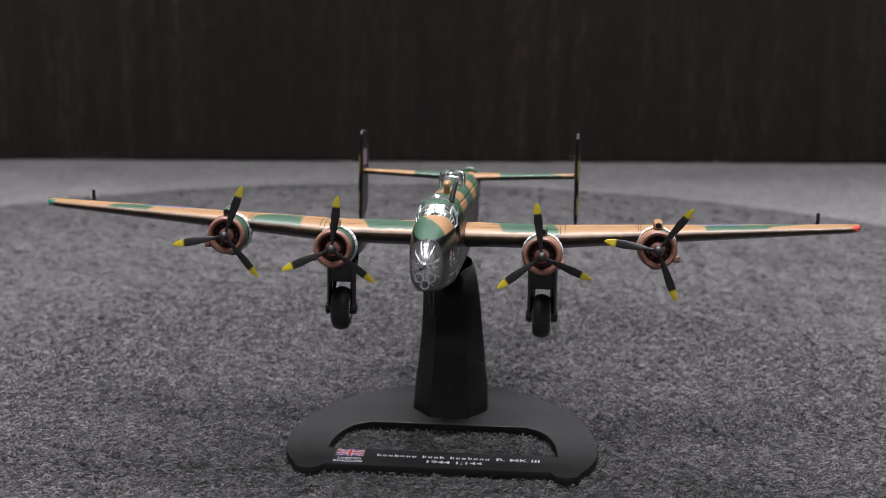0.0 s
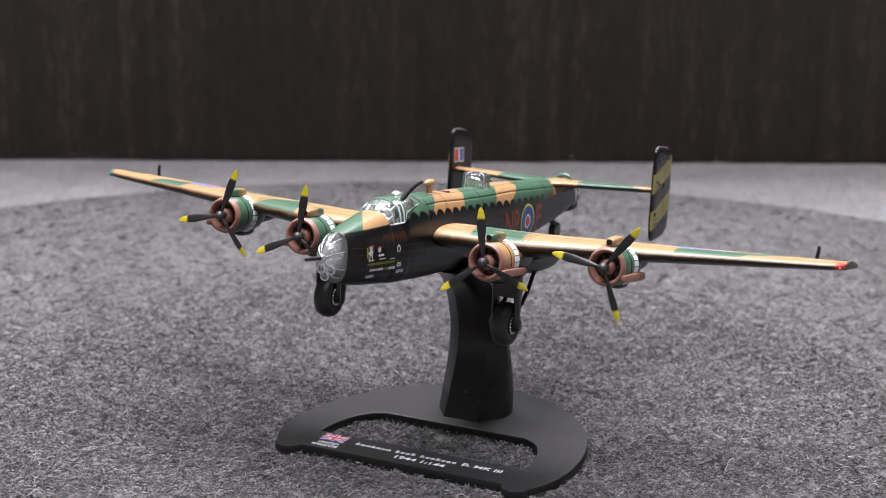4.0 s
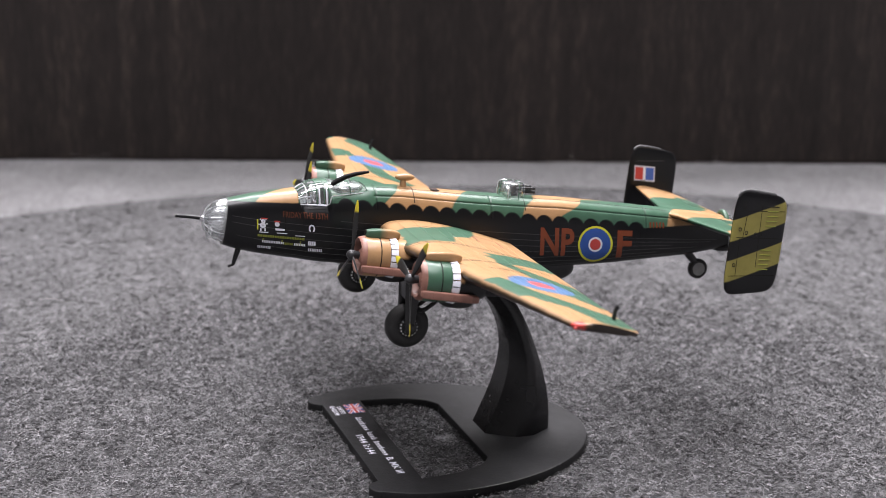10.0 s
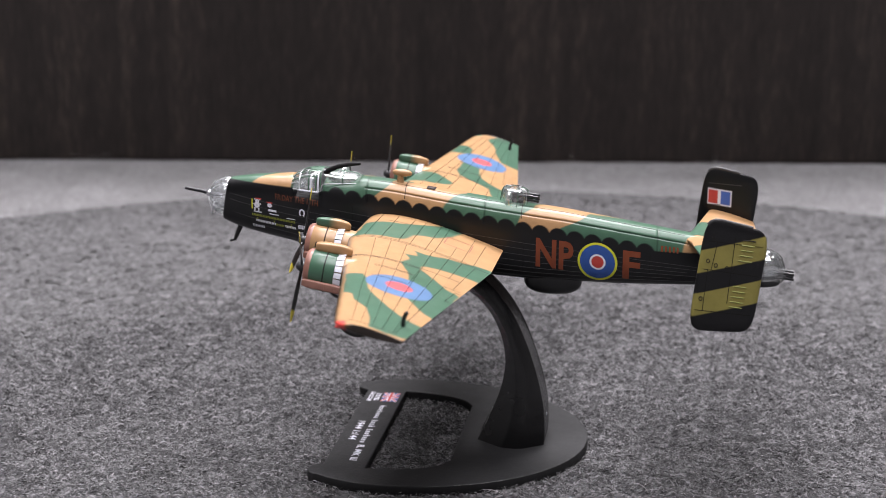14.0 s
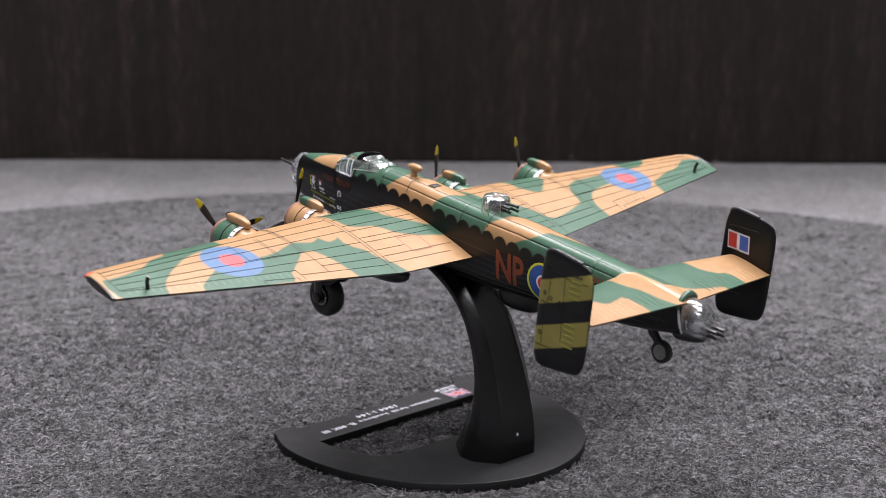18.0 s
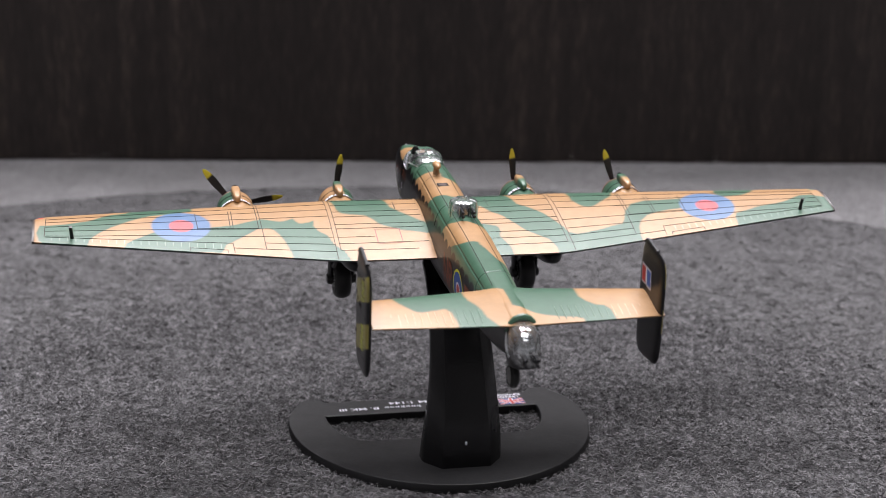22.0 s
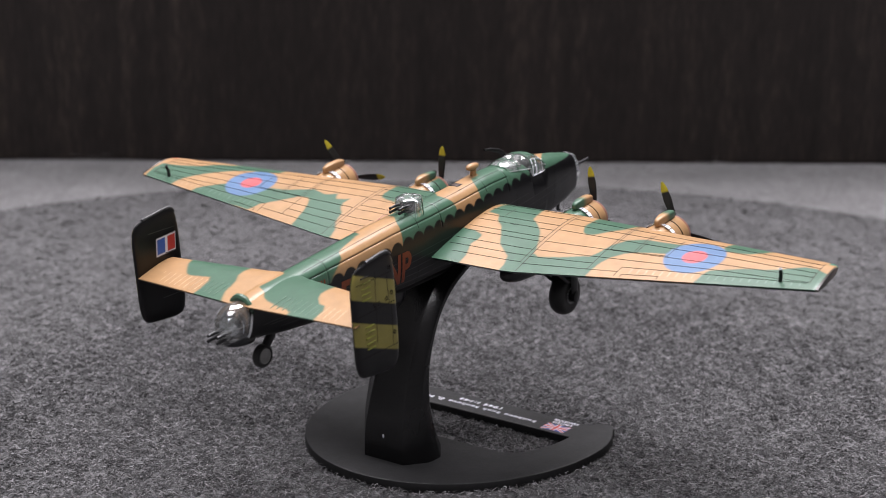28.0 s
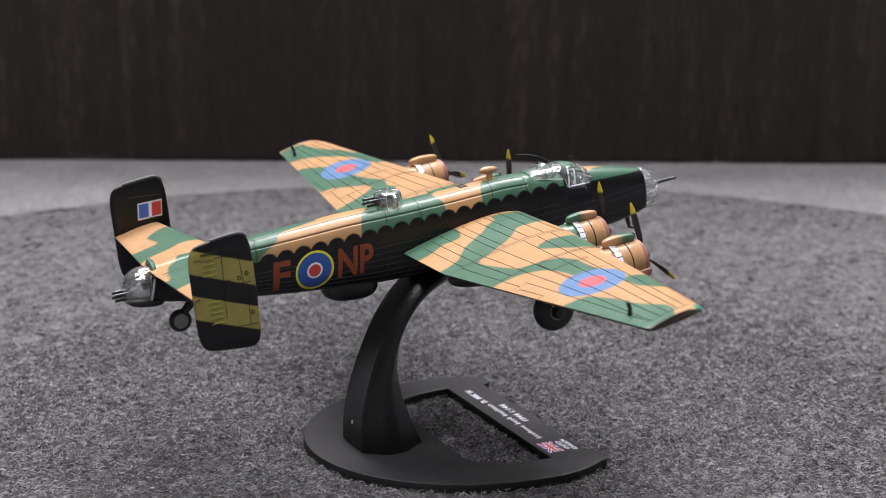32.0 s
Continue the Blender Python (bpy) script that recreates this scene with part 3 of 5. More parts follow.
V = fus[0]


def fuselage_paint(V):
    above = V[:, 2] > camo_edge(V[:, 1])
    tan = spine_camo(V[:, 0], V[:, 1], V[:, 2])
    return np.where(above[:, None], np.where(tan[:, None], TAN, GREEN), BLACK)


paint = soft_paint(fuselage_paint, V, 0.1)
cut = np.concatenate([groove(float(y), ring[:, 2], float(f_top(y))) for y, ring in zip(YS, V.reshape(len(YS), -1, 3))])
paint *= (1 - 0.6 * cut)[:, None]
cockpit = (V[:, 1] > -39.9) & (V[:, 1] < -32.2) & (V[:, 2] > 66.25) & (np.abs(V[:, 0]) < 4.6)
paint = np.where(cockpit[:, None], (0.2, 0.22, 0.215), paint)
paint[:200] = (0.10, 0.105, 0.105)
fuselage = part("fuselage", fus, M_PAINT, plane, "black-sided fuselage with scalloped green and tan spine", paint, 50)


def on_side(shape, y0, z0, side, slope=-0.09, lift=0.07):
    """Lays a flat print on the fuselage side; side +1 is its left."""
    U = np.asarray(shape[0], float)
    y = y0 + U[:, 0] * side
    z = z0 + U[:, 1] + slope * (y - y0)
    return np.stack([side * (side_x(y, z) + lift), y, z], 1), shape[1]


def side_print(name, shape, y0, z0, side, mat, label="", slope=-0.09, lift=0.07):
    return part(name, on_side(shape, y0, z0, side, slope, lift), mat, fuselage, label)


for side in (1, -1):
    side_print("lettering", finer(lettering("NP", 9.6, 7.6, 0.03)), 28.4, 52.7, side, M_LETTER, "brick-red code letters", lift=0.1)
    side_print("lettering", finer(lettering("F", 4.4, 7.6, 0.03)), 47.9, 50.6, side, M_LETTER, "brick-red code letter", lift=0.1)
    for r0, r1, mat, nm in ((4.45, 5.05, M_YPRINT, "yellow"), (2.05, 4.45, M_BLUE, "blue"), (1.55, 2.05, M_WHITEPRINT, "white"), (0, 1.55, M_RED, "red")):
        side_print("roundel_ring", disc_shape(r0, r1), 39.35, 51.2, side, mat, nm + " roundel ring", lift=0.09)
    side_print("serial_bars", finer(bars([(i * 0.98 - 2.2, 0, 0.42, 1.5) for i in range(5)] + [(i * 0.98 - 2.0, 0.6 - 0.5 * (i % 3), 0.3, 0.3) for i in range(5)]), 1), 57.6, 55.1, side, M_LETTER, "small brick-red serial bars", lift=0.13)
    for k, q in enumerate((0.78, 0.66, 0.54, 0.42, 0.3, 0.2, 0.1)):  # long stringer lines along the side, their glint put into the colour
        y = np.linspace((-30, -57, -57, -40, -56, -56, -48)[k], (76, 74, 62, 70, 58, 66, 46)[k], 110)
        z = f_bot(y) + (camo_edge(y) * 0 + 65.2 - 0.1375 * (y + 30) - f_bot(y)) * q
        P = np.stack([side * side_x(y, z), y, z], 1)
        part("panel_line", ribbon(P, np.tile([side, 0, 0.0], (len(y), 1)), 0.12, 0.05), M_PALELINE, fuselage, "fine panel line with a painted glint")
    for y0, z0, z1 in ((-24.0, 52, 63), (-2.0, 50, 60), (20.4, 47.5, 54.5), (52.5, 48, 53.5), (-44, 56, 66)):
        z = np.linspace(z0, z1, 12)
        P = np.stack([side * side_x(np.full(12, y0), z), np.full(12, y0), z], 1)
        part("panel_line", ribbon(P, np.tile([side, 0, 0.0], (12, 1)), 0.12, 0.05), M_LINE, fuselage)
for x0 in (-2.3, 2.3):  # ridges along the spine
    y = np.linspace(-20, 61, 90)
    z = (f_top(y) + f_bot(y)) / 2 + (f_top(y) - f_bot(y)) / 2 * (1 - np.minimum(1, 2.3 / f_wid(y)) ** POW) ** (1 / POW)
    part("panel_line", ribbon(np.stack([x0 + 0 * y, y, z], 1), np.tile([0.1 * x0, 0, 0.97], (90, 1)), 0.15, 0.04), M_LINE, fuselage)
for y0 in (-10.5, 19.6):  # seams across the spine
    x = np.linspace(-5.0, 5.0, 40)
    q = np.minimum(1, np.abs(x) / float(f_wid(y0))) ** POW
    z = (f_top(y0) + f_bot(y0)) / 2 + (f_top(y0) - f_bot(y0)) / 2 * (1 - q) ** (1 / POW)
    P = np.stack([x, np.full(40, y0), z], 1)
    N = np.stack([x / 6, 0 * x, np.ones(40)], 1)
    part("panel_line", ribbon(P, N / np.linalg.norm(N, axis=1)[:, None], 0.18, 0.04), M_LINE, fuselage)

# nose markings on the left side only
side_print("lettering", finer(lettering("FRIDAY THE 13TH", 11.4, 1.5, 0.02), 1), -38.9, 63.8, 1, M_DULLRED, "rust-red hand lettering on the nose", -0.12, 0.1)
side_print("nose_panel", cat(disc_shape(0.12, 0.75, 20, 0.3), (disc_shape(0.1, 0.55, 16, 0.25)[0] + (0.1, 1.05, 0), disc_shape(0.1, 0.55, 16, 0.25)[1]), bars([(-0.55, -1.1, 0.35, 0.8), (0.5, -1.1, 0.35, 0.8), (-0.9, 0.2, 0.4, 0.3), (0.95, 0.4, 0.4, 0.3), (0.2, -1.75, 2.2, 0.25), (-0.6, 1.5, 0.3, 0.35), (0.75, 1.5, 0.3, 0.35)])), -49.6, 61.9, 1, M_WHITEPRINT, "white nose marking", -0.1)
side_print("nose_panel", bars([(0, 0, 0.35, 2.6)]), -50.9, 62.2, 1, M_YPRINT, "yellow nose marking", -0.1)
side_print("nose_panel", bars([(0, 0, 1.6, 0.35)]), -49.2, 63.6, 1, M_RED, "red nose marking", -0.1, 0.12)
side_print("nose_panel", disc_shape(0, 0.62, 16, 0.3), -46.1, 62.0, 1, M_WHITEPRINT, "small round white nose marking", -0.1)
side_print("nose_panel", bars([(0, 0, 1.5, 0.35)]), -46.1, 62.7, 1, M_RED, "small red nose marking", -0.1, 0.12)
side_print("nose_panel", bars([(0, 0, 2.3, 0.55), (0.5, -0.9, 2.6, 0.25), (5.0, -1.3, 2.4, 0.2)]), -45.4, 60.6, 1, M_WHITEPRINT, "white printed bars", -0.12)
horse = tube([(0.62 * math.sin(a), -0.85 * math.cos(a) * -1, 0) for a in np.linspace(-2.6, 2.6, 14)], 0.2, 4)
side_print("horseshoe", horse, -37.4, 60.4, 1, M_WHITEPRINT, "small white horseshoe mark", -0.1, 0.08)
rows = [(-7.6 + 0.42 * i, 0.75, 0.3, 0.6) for i in range(28)]
side_print("mission_tally", bars(rows), -43.2, 57.6, 1, M_OPRINT, "row of small olive mission marks", -0.14)
rows = [(-7.6 + 0.42 * i, -0.6, 0.3, 0.6) for i in range(14, 28) if i % 7] + [(-7.6 + 0.42 * i, -0.0, 0.3, 0.6) for i in range(28) if i % 11 == 3]
side_print("mission_tally", bars(rows), -43.2, 57.4, 1, M_OPRINT, "row of small olive mission marks", -0.14)
rows = [(-6.5 + 0.42 * i, 0, 0.3, 0.62) for i in range(13)] + [(1.4 + 0.42 * i, -0.1, 0.3, 0.62) for i in range(7)] + [(-7.6 + 0.42 * i, -1.55, 0.3, 0.7) for i in range(8)] + [(5.0 + 0.5 * i, 0.5, 0.36, 1.1) for i in range(4)] + [(5.0 + 0.45 * i, -1.2, 0.32, 0.8) for i in range(8)]
side_print("mission_tally", bars(rows), -43.2, 56.9, 1, M_WHITEPRINT, "row of small white mission marks", -0.14, 0.1)

# hatch on the spine, radome below, tail hood
part("hatch", slab((0.6, -4.2, float(f_top(-4.2)) - 0.02), (2.9, 2.3, 0.12), 0.04, (-8, 0, 0)), M_LINE, fuselage, "small dark roof hatch")
part("hatch", slab((0.6, -4.2, float(f_top(-4.2)) + 0.02), (1.9, 1.5, 0.12), 0.04, (-8, 0, 0)), M_DARKCOPPER, fuselage, "small brown recess of the roof hatch")
part("radome", superellipsoid((0, 27.8, 45.0), (3.6, 7.6, 4.1), 2.6, 28, 18, 0), M_BLACK, plane, "black belly radome")
hood = [(3.5 * math.sin(a), 78.9 + 0.5 * math.cos(a), 51.6 + 4.75 * math.cos(a)) for a in np.linspace(-1.25, 1.25, 17)]
part("tail_hood", tube(hood, [0.4 + 0.4 * math.cos(a) for a in np.linspace(-1.25, 1.25, 17)], 8), M_GREEN, plane, "green lip over the tail turret")

# ---- glazing ----
def nose_dome():
    rings = []
    th = np.linspace(0, 2 * math.pi, 40, endpoint=False)
    f = lambda w: np.sign(w) * np.abs(w) ** (2 / 2.5)
    for s in np.linspace(0, 1, 14):
        k = math.sqrt(max(0.0, 1 - s ** 2.1)) * 0.985 + 0.015
        zc = 62.75 + 0.7 * s
        z = zc + 5.35 * k * f(np.sin(th))
        egg = np.interp(np.sin(th), [-1, -0.35, 0.3, 1], [0.98, 1.04, 0.92, 0.66])
        rings.append(np.stack([3.2 * egg * k * f(np.cos(th)), -58.2 - 5.6 * s + 0.16 * (z - zc), z], 1))
    return loft(rings, False), rings


dome, rings = nose_dome()
nose = part("nose_glazing", dome, M_GLASS, plane, "clear domed nose glazing")
nose.visible_shadow = False
for j in range(1, 40, 4):
    part("frame", tube([r[j] for r in rings], 0.1, 6), M_SILVER, nose)
part("frame", tube([p for p in rings[0]] + [rings[0][0]], 0.14, 6), M_GREY, nose)
# bright core added inside the dome to imitate reflections in clear plastic
part("nose_glint_core", superellipsoid((0, -58.9, 62.4), (2.1, 3.5, 3.8), 2.2, 28, 18, 8), M_FROSTED, plane, "added bright core standing in for reflections in the nose")
for gx, gz in ((-1.3, 60.4), (1.3, 60.4), (0, 59.0)):
    ring = [(gx + 1.0 * math.cos(a), -62.4 + 0.35 * abs(gx) + 0.16 * (gz - 61), gz + 1.0 * math.sin(a)) for a in np.linspace(0, 6.283, 19)]
    part("porthole", tube(ring, 0.17, 6), M_SILVER, nose, "small round window rim in the nose")
part("nose_gun", tube([(0, -63.2, 63.35), (-0.1, -66, 63.9), (-0.2, -70.4, 64.5)], [0.55, 0.46, 0.42], 10), M_GUN, plane, "single long nose gun barrel")
part("nose_gun_mount", superellipsoid((0, -63.7, 63.4), (0.95, 0.9, 0.95)), M_FROSTED, plane, "smoky round gun mount")
for dz in (-0.55, 0.55):  # double band round the glazing at the gun
    band = []
    for q in np.linspace(-1, 1, 25):
        k = math.sqrt(1 - (0.985 * q) ** 2)
        band.append((3.12 * q, -58.6 - 4.95 * k + 0.16 * dz, 63.3 + dz * (1.0 - 0.35 * q * q)))
    part("frame", tube(band, 0.13, 6), M_FROSTED, nose, "smoky moulded band")


def canopy_rings():
    out = []
    for y in np.linspace(-40.8, -22.6, 30):
        top = np.interp(y, [-40.8, -39.5, -37, -35, -31.5, -29.5, -24, -22.6], [69.1, 70.1, 71.3, 71.7, 71.7, 71.2, 70.6, 69.7])
        low = np.interp(y, [-40.8, -32.8, -32.0, -22.6], [66.6, 65.9, 68.2, 68.4])
        w = np.interp(y, [-40.8, -38, -31, -28, -22.6], [4.3, 4.75, 4.9, 4.1, 3.4])
        th = np.linspace(0, math.pi, 25)
        f = lambda v: np.sign(v) * np.abs(v) ** (2 / 2.6)
        out.append(np.stack([w * f(np.cos(th)), np.full(25, y), low + (top - low) * f(np.sin(th))], 1))
    return out


CR = canopy_rings()
n = 25
canopy = part("canopy", (np.vstack(CR), [(i * n + j, i * n + j + 1, (i + 1) * n + j + 1, (i + 1) * n + j) for i in range(len(CR) - 1) for j in range(n - 1)]), M_GLASS, plane, "clear cockpit canopy with green frames")
canopy.visible_shadow = False
for i in (0, 4, 8, 11, 13, 22, 29):
    part("frame", tube(CR[i], 0.14, 6), M_SILVER if i in (0, 4) else M_GREEN, canopy)
for j in (0, 5, 9, 12, 15, 19, 24):
    part("frame", tube([r[j] for r in (CR if j in (0, 12, 24) else CR[:14])], 0.14, 6), M_GREEN if j not in (0, 24) else M_SILVER, canopy)
for j in (3, 10, 14, 21):
    part("frame", tube([r[j] for r in CR[:5]], 0.16, 6), M_SILVER, canopy, "pale windscreen frame")
for i in (9, 12):  # side windows at the rear of the cockpit
    for cols in (slice(0, 7), slice(18, 25)):
        part("window_frame", tube(CR[i][cols], 0.22, 6), M_WHITEPRINT, canopy, "pale side window frame")
for j in (0, 24):
    part("window_frame", tube([r[j] for r in CR[4:13]], 0.24, 6), M_WHITEPRINT, canopy, "pale side window sill")
for j in (6, 18):
    part("window_frame", tube([r[j] for r in CR[4:13]], 0.16, 6), M_SILVER, canopy)
# dark block added in place of the shaded cockpit interior
part("cockpit_dark_block", superellipsoid((0, -33.6, 67.9), (3.5, 1.3, 2.4), 3.2, 24, 16), M_BLACK, plane, "added dark block standing in for the shaded cockpit interior")
part("canopy_roof", (np.vstack([r[8:17] + (0, 0, 0.04) for r in CR[8:14]]), [(i * 9 + j, i * 9 + j + 1, (i + 1) * 9 + j + 1, (i + 1) * 9 + j) for i in range(5) for j in range(8)]), M_GREEN, canopy, "green solid roof panel")
for x, y, z, s in ((2.0, -35.5, 67.6, (1.2, 1.4, 2.0)), (-2.0, -34.6, 67.4, (1.2, 1.4, 1.8)), (0, -38, 67.0, (3.4, 0.6, 1.2))):
    part("cockpit_fitting", superellipsoid((x, y, z), s, 3.0), M_FROSTED, plane, "pale cockpit fitting")
# crinkled metal filler added here to imitate glints of the rear canopy
part("canopy_glint_fill", superellipsoid((0, -27.2, 68.9), (3.5, 4.3, 1.55), 2.6, 28, 18), M_FOIL, plane, "added crinkled metal standing in for rear canopy glints")
part("astrodome", superellipsoid((-0.4, -27.6, 70.6), (1.7, 1.7, 1.5), 2.0, 20, 12), M_GLASS, plane, "small clear roof dome").visible_shadow = False
mast = [(3.3, -31.8, 70.8), (3.4, -30.6, 71.6), (3.5, -28.2, 72.7), (3.7, -25.2, 73.4), (3.9, -22.2, 73.7)]
part("aerial_mast", tube(mast, [0.55, 0.66, 0.64, 0.52, 0.3], 10), M_MAST, plane, "black swept aerial mast")
part("direction_finder", cat(superellipsoid((0.7, -11.9, 71.2), (1.05, 2.6, 0.95), 2.1, 20, 14, 4), lathe((0.7, -12.4, 67.8), (0, 0, 1), [(0, 1.05), (1.5, 0.85), (3.0, 0.7)], 16)), M_TAN, plane, "tan teardrop direction-finder housing")
part("pitot", cat(tube([(0.6, -55.0, 55.6), (0.9, -56.0, 53.2), (1.2, -56.6, 51.6)], [0.75, 0.6, 0.45], 8), tube([(1.2, -56.3, 51.5), (1.3, -58.0, 51.1)], 0.3, 8)), M_BLACK, plane, "black pitot mast under the nose")


def turret(at, r, h, guns, back, label, tilt):
    x0, y0, z0 = at
    prof = [(-h * 0.5, r * 1.02), (0, r), (h * 0.6, r * 0.98), (h * 0.84, r * 0.92), (h * 0.96, r * 0.74), (h * 0.99, r * 0.4), (h, 0.05)]
    axis = (0, math.sin(radians(tilt)), math.cos(radians(tilt)))
    t = part("turret", lathe(at, axis, prof, 36, False), M_GLASS, plane, label)
    t.visible_shadow = False
    u, v, a = frame_of(axis)
    for k in range(8):
        ang = k * math.pi / 4 + 0.3
        part("frame", tube([np.array(at) + a * s + rr * 1.0 * (math.cos(ang) * u + math.sin(ang) * v) for s, rr in prof[:6]], 0.1, 5), M_GREEN if k % 2 else M_SILVER, t)
    part("turret_core", superellipsoid((x0, y0 + back * 0.3, z0 + h * 0.1), (r * 0.4, r * 0.62, h * 0.6), 3.2), M_GUN, t, "dark gun cradle inside the turret")
    part("turret_insert", superellipsoid((x0, y0 - back * r * 0.35, z0 + h * 0.1), (r * 0.72, r * 0.3, h * 0.6), 2.6), M_FOIL, t, "pale fitting inside the turret")
    for gx, gz in guns:
        part("gun_barrel", tube([(x0 + gx, y0 + back * 0.3 * r, z0 + gz), (x0 + gx, y0 + back * (r + 0.6), z0 + gz - 0.1), (x0 + gx, y0 + back * (r + 2.5), z0 + gz - 0.35)], [0.42, 0.36, 0.3], 8), M_GUN, t, "dark gun barrel")
        part("muzzle", superellipsoid((x0 + gx, y0 + back * (r + 2.5), z0 + gz - 0.35), (0.42, 0.4, 0.42), 2, 10, 8), M_GUN, t)
    return t


turret((-0.3, 17.2, 65.4), 3.6, 3.2, ((-1.5, 0.2), (-1.5, 1.2), (1.3, 0.2), (1.3, 1.2)), 1, "clear domed upper gun turret", 7)


def tail_turret():
    rings = []
    th = np.linspace(0, 2 * math.pi, 36, endpoint=False)
    f = lambda w: np.sign(w) * np.abs(w) ** (2 / 2.4)
    for s in np.linspace(0, 1, 14):
        k = max(0, 1 - s ** 3.6) ** 0.42 * 0.98 + 0.02
        z = 50.9 - 0.5 * s + 4.7 * k * f(np.sin(th))
        rings.append(np.stack([3.5 * k * f(np.cos(th)), 79.6 + 6.8 * s + 0.14 * (z - 51.5) * -1, z], 1))
    return loft(rings, False), rings


shape, rings = tail_turret()
tt = part("tail_turret", shape, M_GLASS, plane, "clear domed tail gun turret")
tt.visible_shadow = False
for j in (0, 5, 9, 13, 18):
    part("frame", tube([r[j] for r in rings[:-1]], 0.07, 5), M_GREY, tt)
part("frame", tube([p for p in rings[0]] + [rings[0][0]], 0.3, 8), M_SILVER, tt, "bright front rim of the turret")
# bright metal pieces added in the turret to imitate highlights in the dome
part("turret_insert", superellipsoid((0, 83.2, 53.0), (1.5, 1.1, 1.0), 2.6), M_CHROME, tt, "added bright piece standing in for a turret highlight")
part("turret_core", superellipsoid((0, 81.5, 50.3), (2.5, 3.6, 3.3), 2.5), M_CHROME, tt, "added bright core standing in for highlights in the turret")
for gx, gz in ((-1.4, 49.7), (-1.4, 48.5), (1.3, 49.7), (1.3, 48.5)):
    part("gun_barrel", tube([(gx, 82.5, gz + 0.1), (gx, 86.4, gz - 0.2), (gx, 88.6, gz - 0.45)], [0.46, 0.42, 0.38], 8), M_GUN, tt, "dark gun barrel")
part("turret_base", superellipsoid((0, 80.9, 47.0), (3.3, 4.6, 1.4), 2.6, 24, 14, -3), M_BLACK, plane, "black fairing under the tail turret")

# ---- wings ----
w_le = lambda X: np.interp(X, [3, 28, 100, 102.4, 103.8, 104.6], [-19.9, -20.4, -8.0, -7.3, -6.2, -4.2])
w_te = lambda X: np.interp(X, [3, 29, 103.6, 104.4], [15.3, 15.0, 7.0, 6.5])
w_zl = lambda X: smooth_interp(X, [3, 28, 104.4], [59.0, 59.3, 61.3], 2)
w_zt = lambda X: smooth_interp(X, [3, 28, 104.4], [52.9, 52.9, 58.8], 2)
rise = lambda X, side: 0.0095 * np.maximum(0, X - 25) if side < 0 else 0.0  # the right wing sits a little higher
w_th = lambda X: np.interp(X, [3, 28, 103.2, 104.6], [5.9, 5.6, 1.9, 1.6])


def airfoil(s):
    return 5 * (0.2969 * np.sqrt(s) - 0.126 * s - 0.3516 * s ** 2 + 0.2843 * s ** 3 - 0.1015 * s ** 4) / 0.5 * 0.5 * 2


def wing_z(X, s, upper=True):
    t = w_th(X)
    c = w_zl(X) + (w_zt(X) - w_zl(X)) * s
    return c + (0.60 * t * airfoil(s) + 0.15 * s) if upper else c - (0.42 * t * airfoil(s) + 0.42 * s)


# outlines of the green patches on the upper wings (x, y)
PORT_TIP = [(102.8, -0.6), (96.5, -1.2), (91, -3.2), (86.7, -6.3), (82.1, -7.8), (78.9, -14.2), (74.8, -17.4), (65.9, -18.3), (65, -8.6), (76, -5.7), (79.6, -3.8), (83.2, -1.3),
            (85.8, 0.4), (88, 2.5), (89.6, 4.3), (90.7, 6.3), (91.3, 9.2), (98.5, 10.2), (103, 6.5), (103.6, 3)]
PORT_MIDDLE = [(83.3, 12.7), (82.1, 7.6), (79.9, 5.6), (76.9, 3.8), (72.8, 1.6), (61, 0.4), (54.7, -0.8), (51.9, -2.1), (47.9, -3.9), (43.2, -2.3), (41.7, -2.7), (39.9, -4), (39.3, -2.5), (38.4, -1.4),
               (36.2, -2.1), (34.7, -3.1), (35, -0.4), (33.9, 2.3), (32, 4.3), (30.6, 8.5), (28.1, 11.5), (26.4, 17.5), (41, 21), (41.9, 11.5), (42.9, 7.4), (44, 4.1), (45.2, 1.5), (46.7, 0.5),
               (49.4, 1.2), (51.2, 3.2), (53.5, 5.4), (57.6, 8.2), (58.6, 10.7), (59.4, 11.6), (66.1, 11.3), (67, 14)]
PORT_ROOT = [(29.5, -24.4), (15.6, -22.9), (13.7, -10), (11.4, -6.3), (9, -3.5), (7.2, -1.9), (4.5, 0.1), (4.7, 4.9), (9.3, 3.8), (12.2, 3), (15.5, 1), (17.9, -0.4), (19.3, -2.7), (21.2, -4.9), (24.8, -5.9), (27, -6.9), (27.9, -9.3)]
STAR_BAND = [(-8.1, -24.5), (-15, -24.1), (-18.2, -20.4), (-20.7, -9), (-23.4, -6.3), (-26.1, -3.4), (-28.6, 0.5), (-30.1, 4.1), (-30.8, 6.8), (-33, 8.2), (-37, 7), (-43.1, 5.7), (-45.7, 5.1), (-46.9, 2.8), (-48.2, -1.4),
             (-50.6, -4.3), (-55.7, -5.5), (-67.3, -5.2), (-66.3, -0.1), (-59.8, 0.2), (-56.7, 0.8), (-53.5, 2), (-51, 4.2), (-49.8, 7), (-48.3, 17.2), (-25.9, 18.4), (-25.8, 12.5), (-24.7, 9.4), (-22.4, 7.7),
             (-19.7, 5.2), (-17.6, 1.2), (-14.9, -2.5), (-12.2, -4.6), (-10.6, -7.9), (-6.9, -9)]
STAR_ROOT = [(-4, 0.7), (-9.8, 1.3), (-12.7, 2.6), (-12.9, 5.2), (-12.3, 7.5), (-13.2, 9.5), (-14, 11.8), (-14.2, 18.2), (-4, 18.1)]
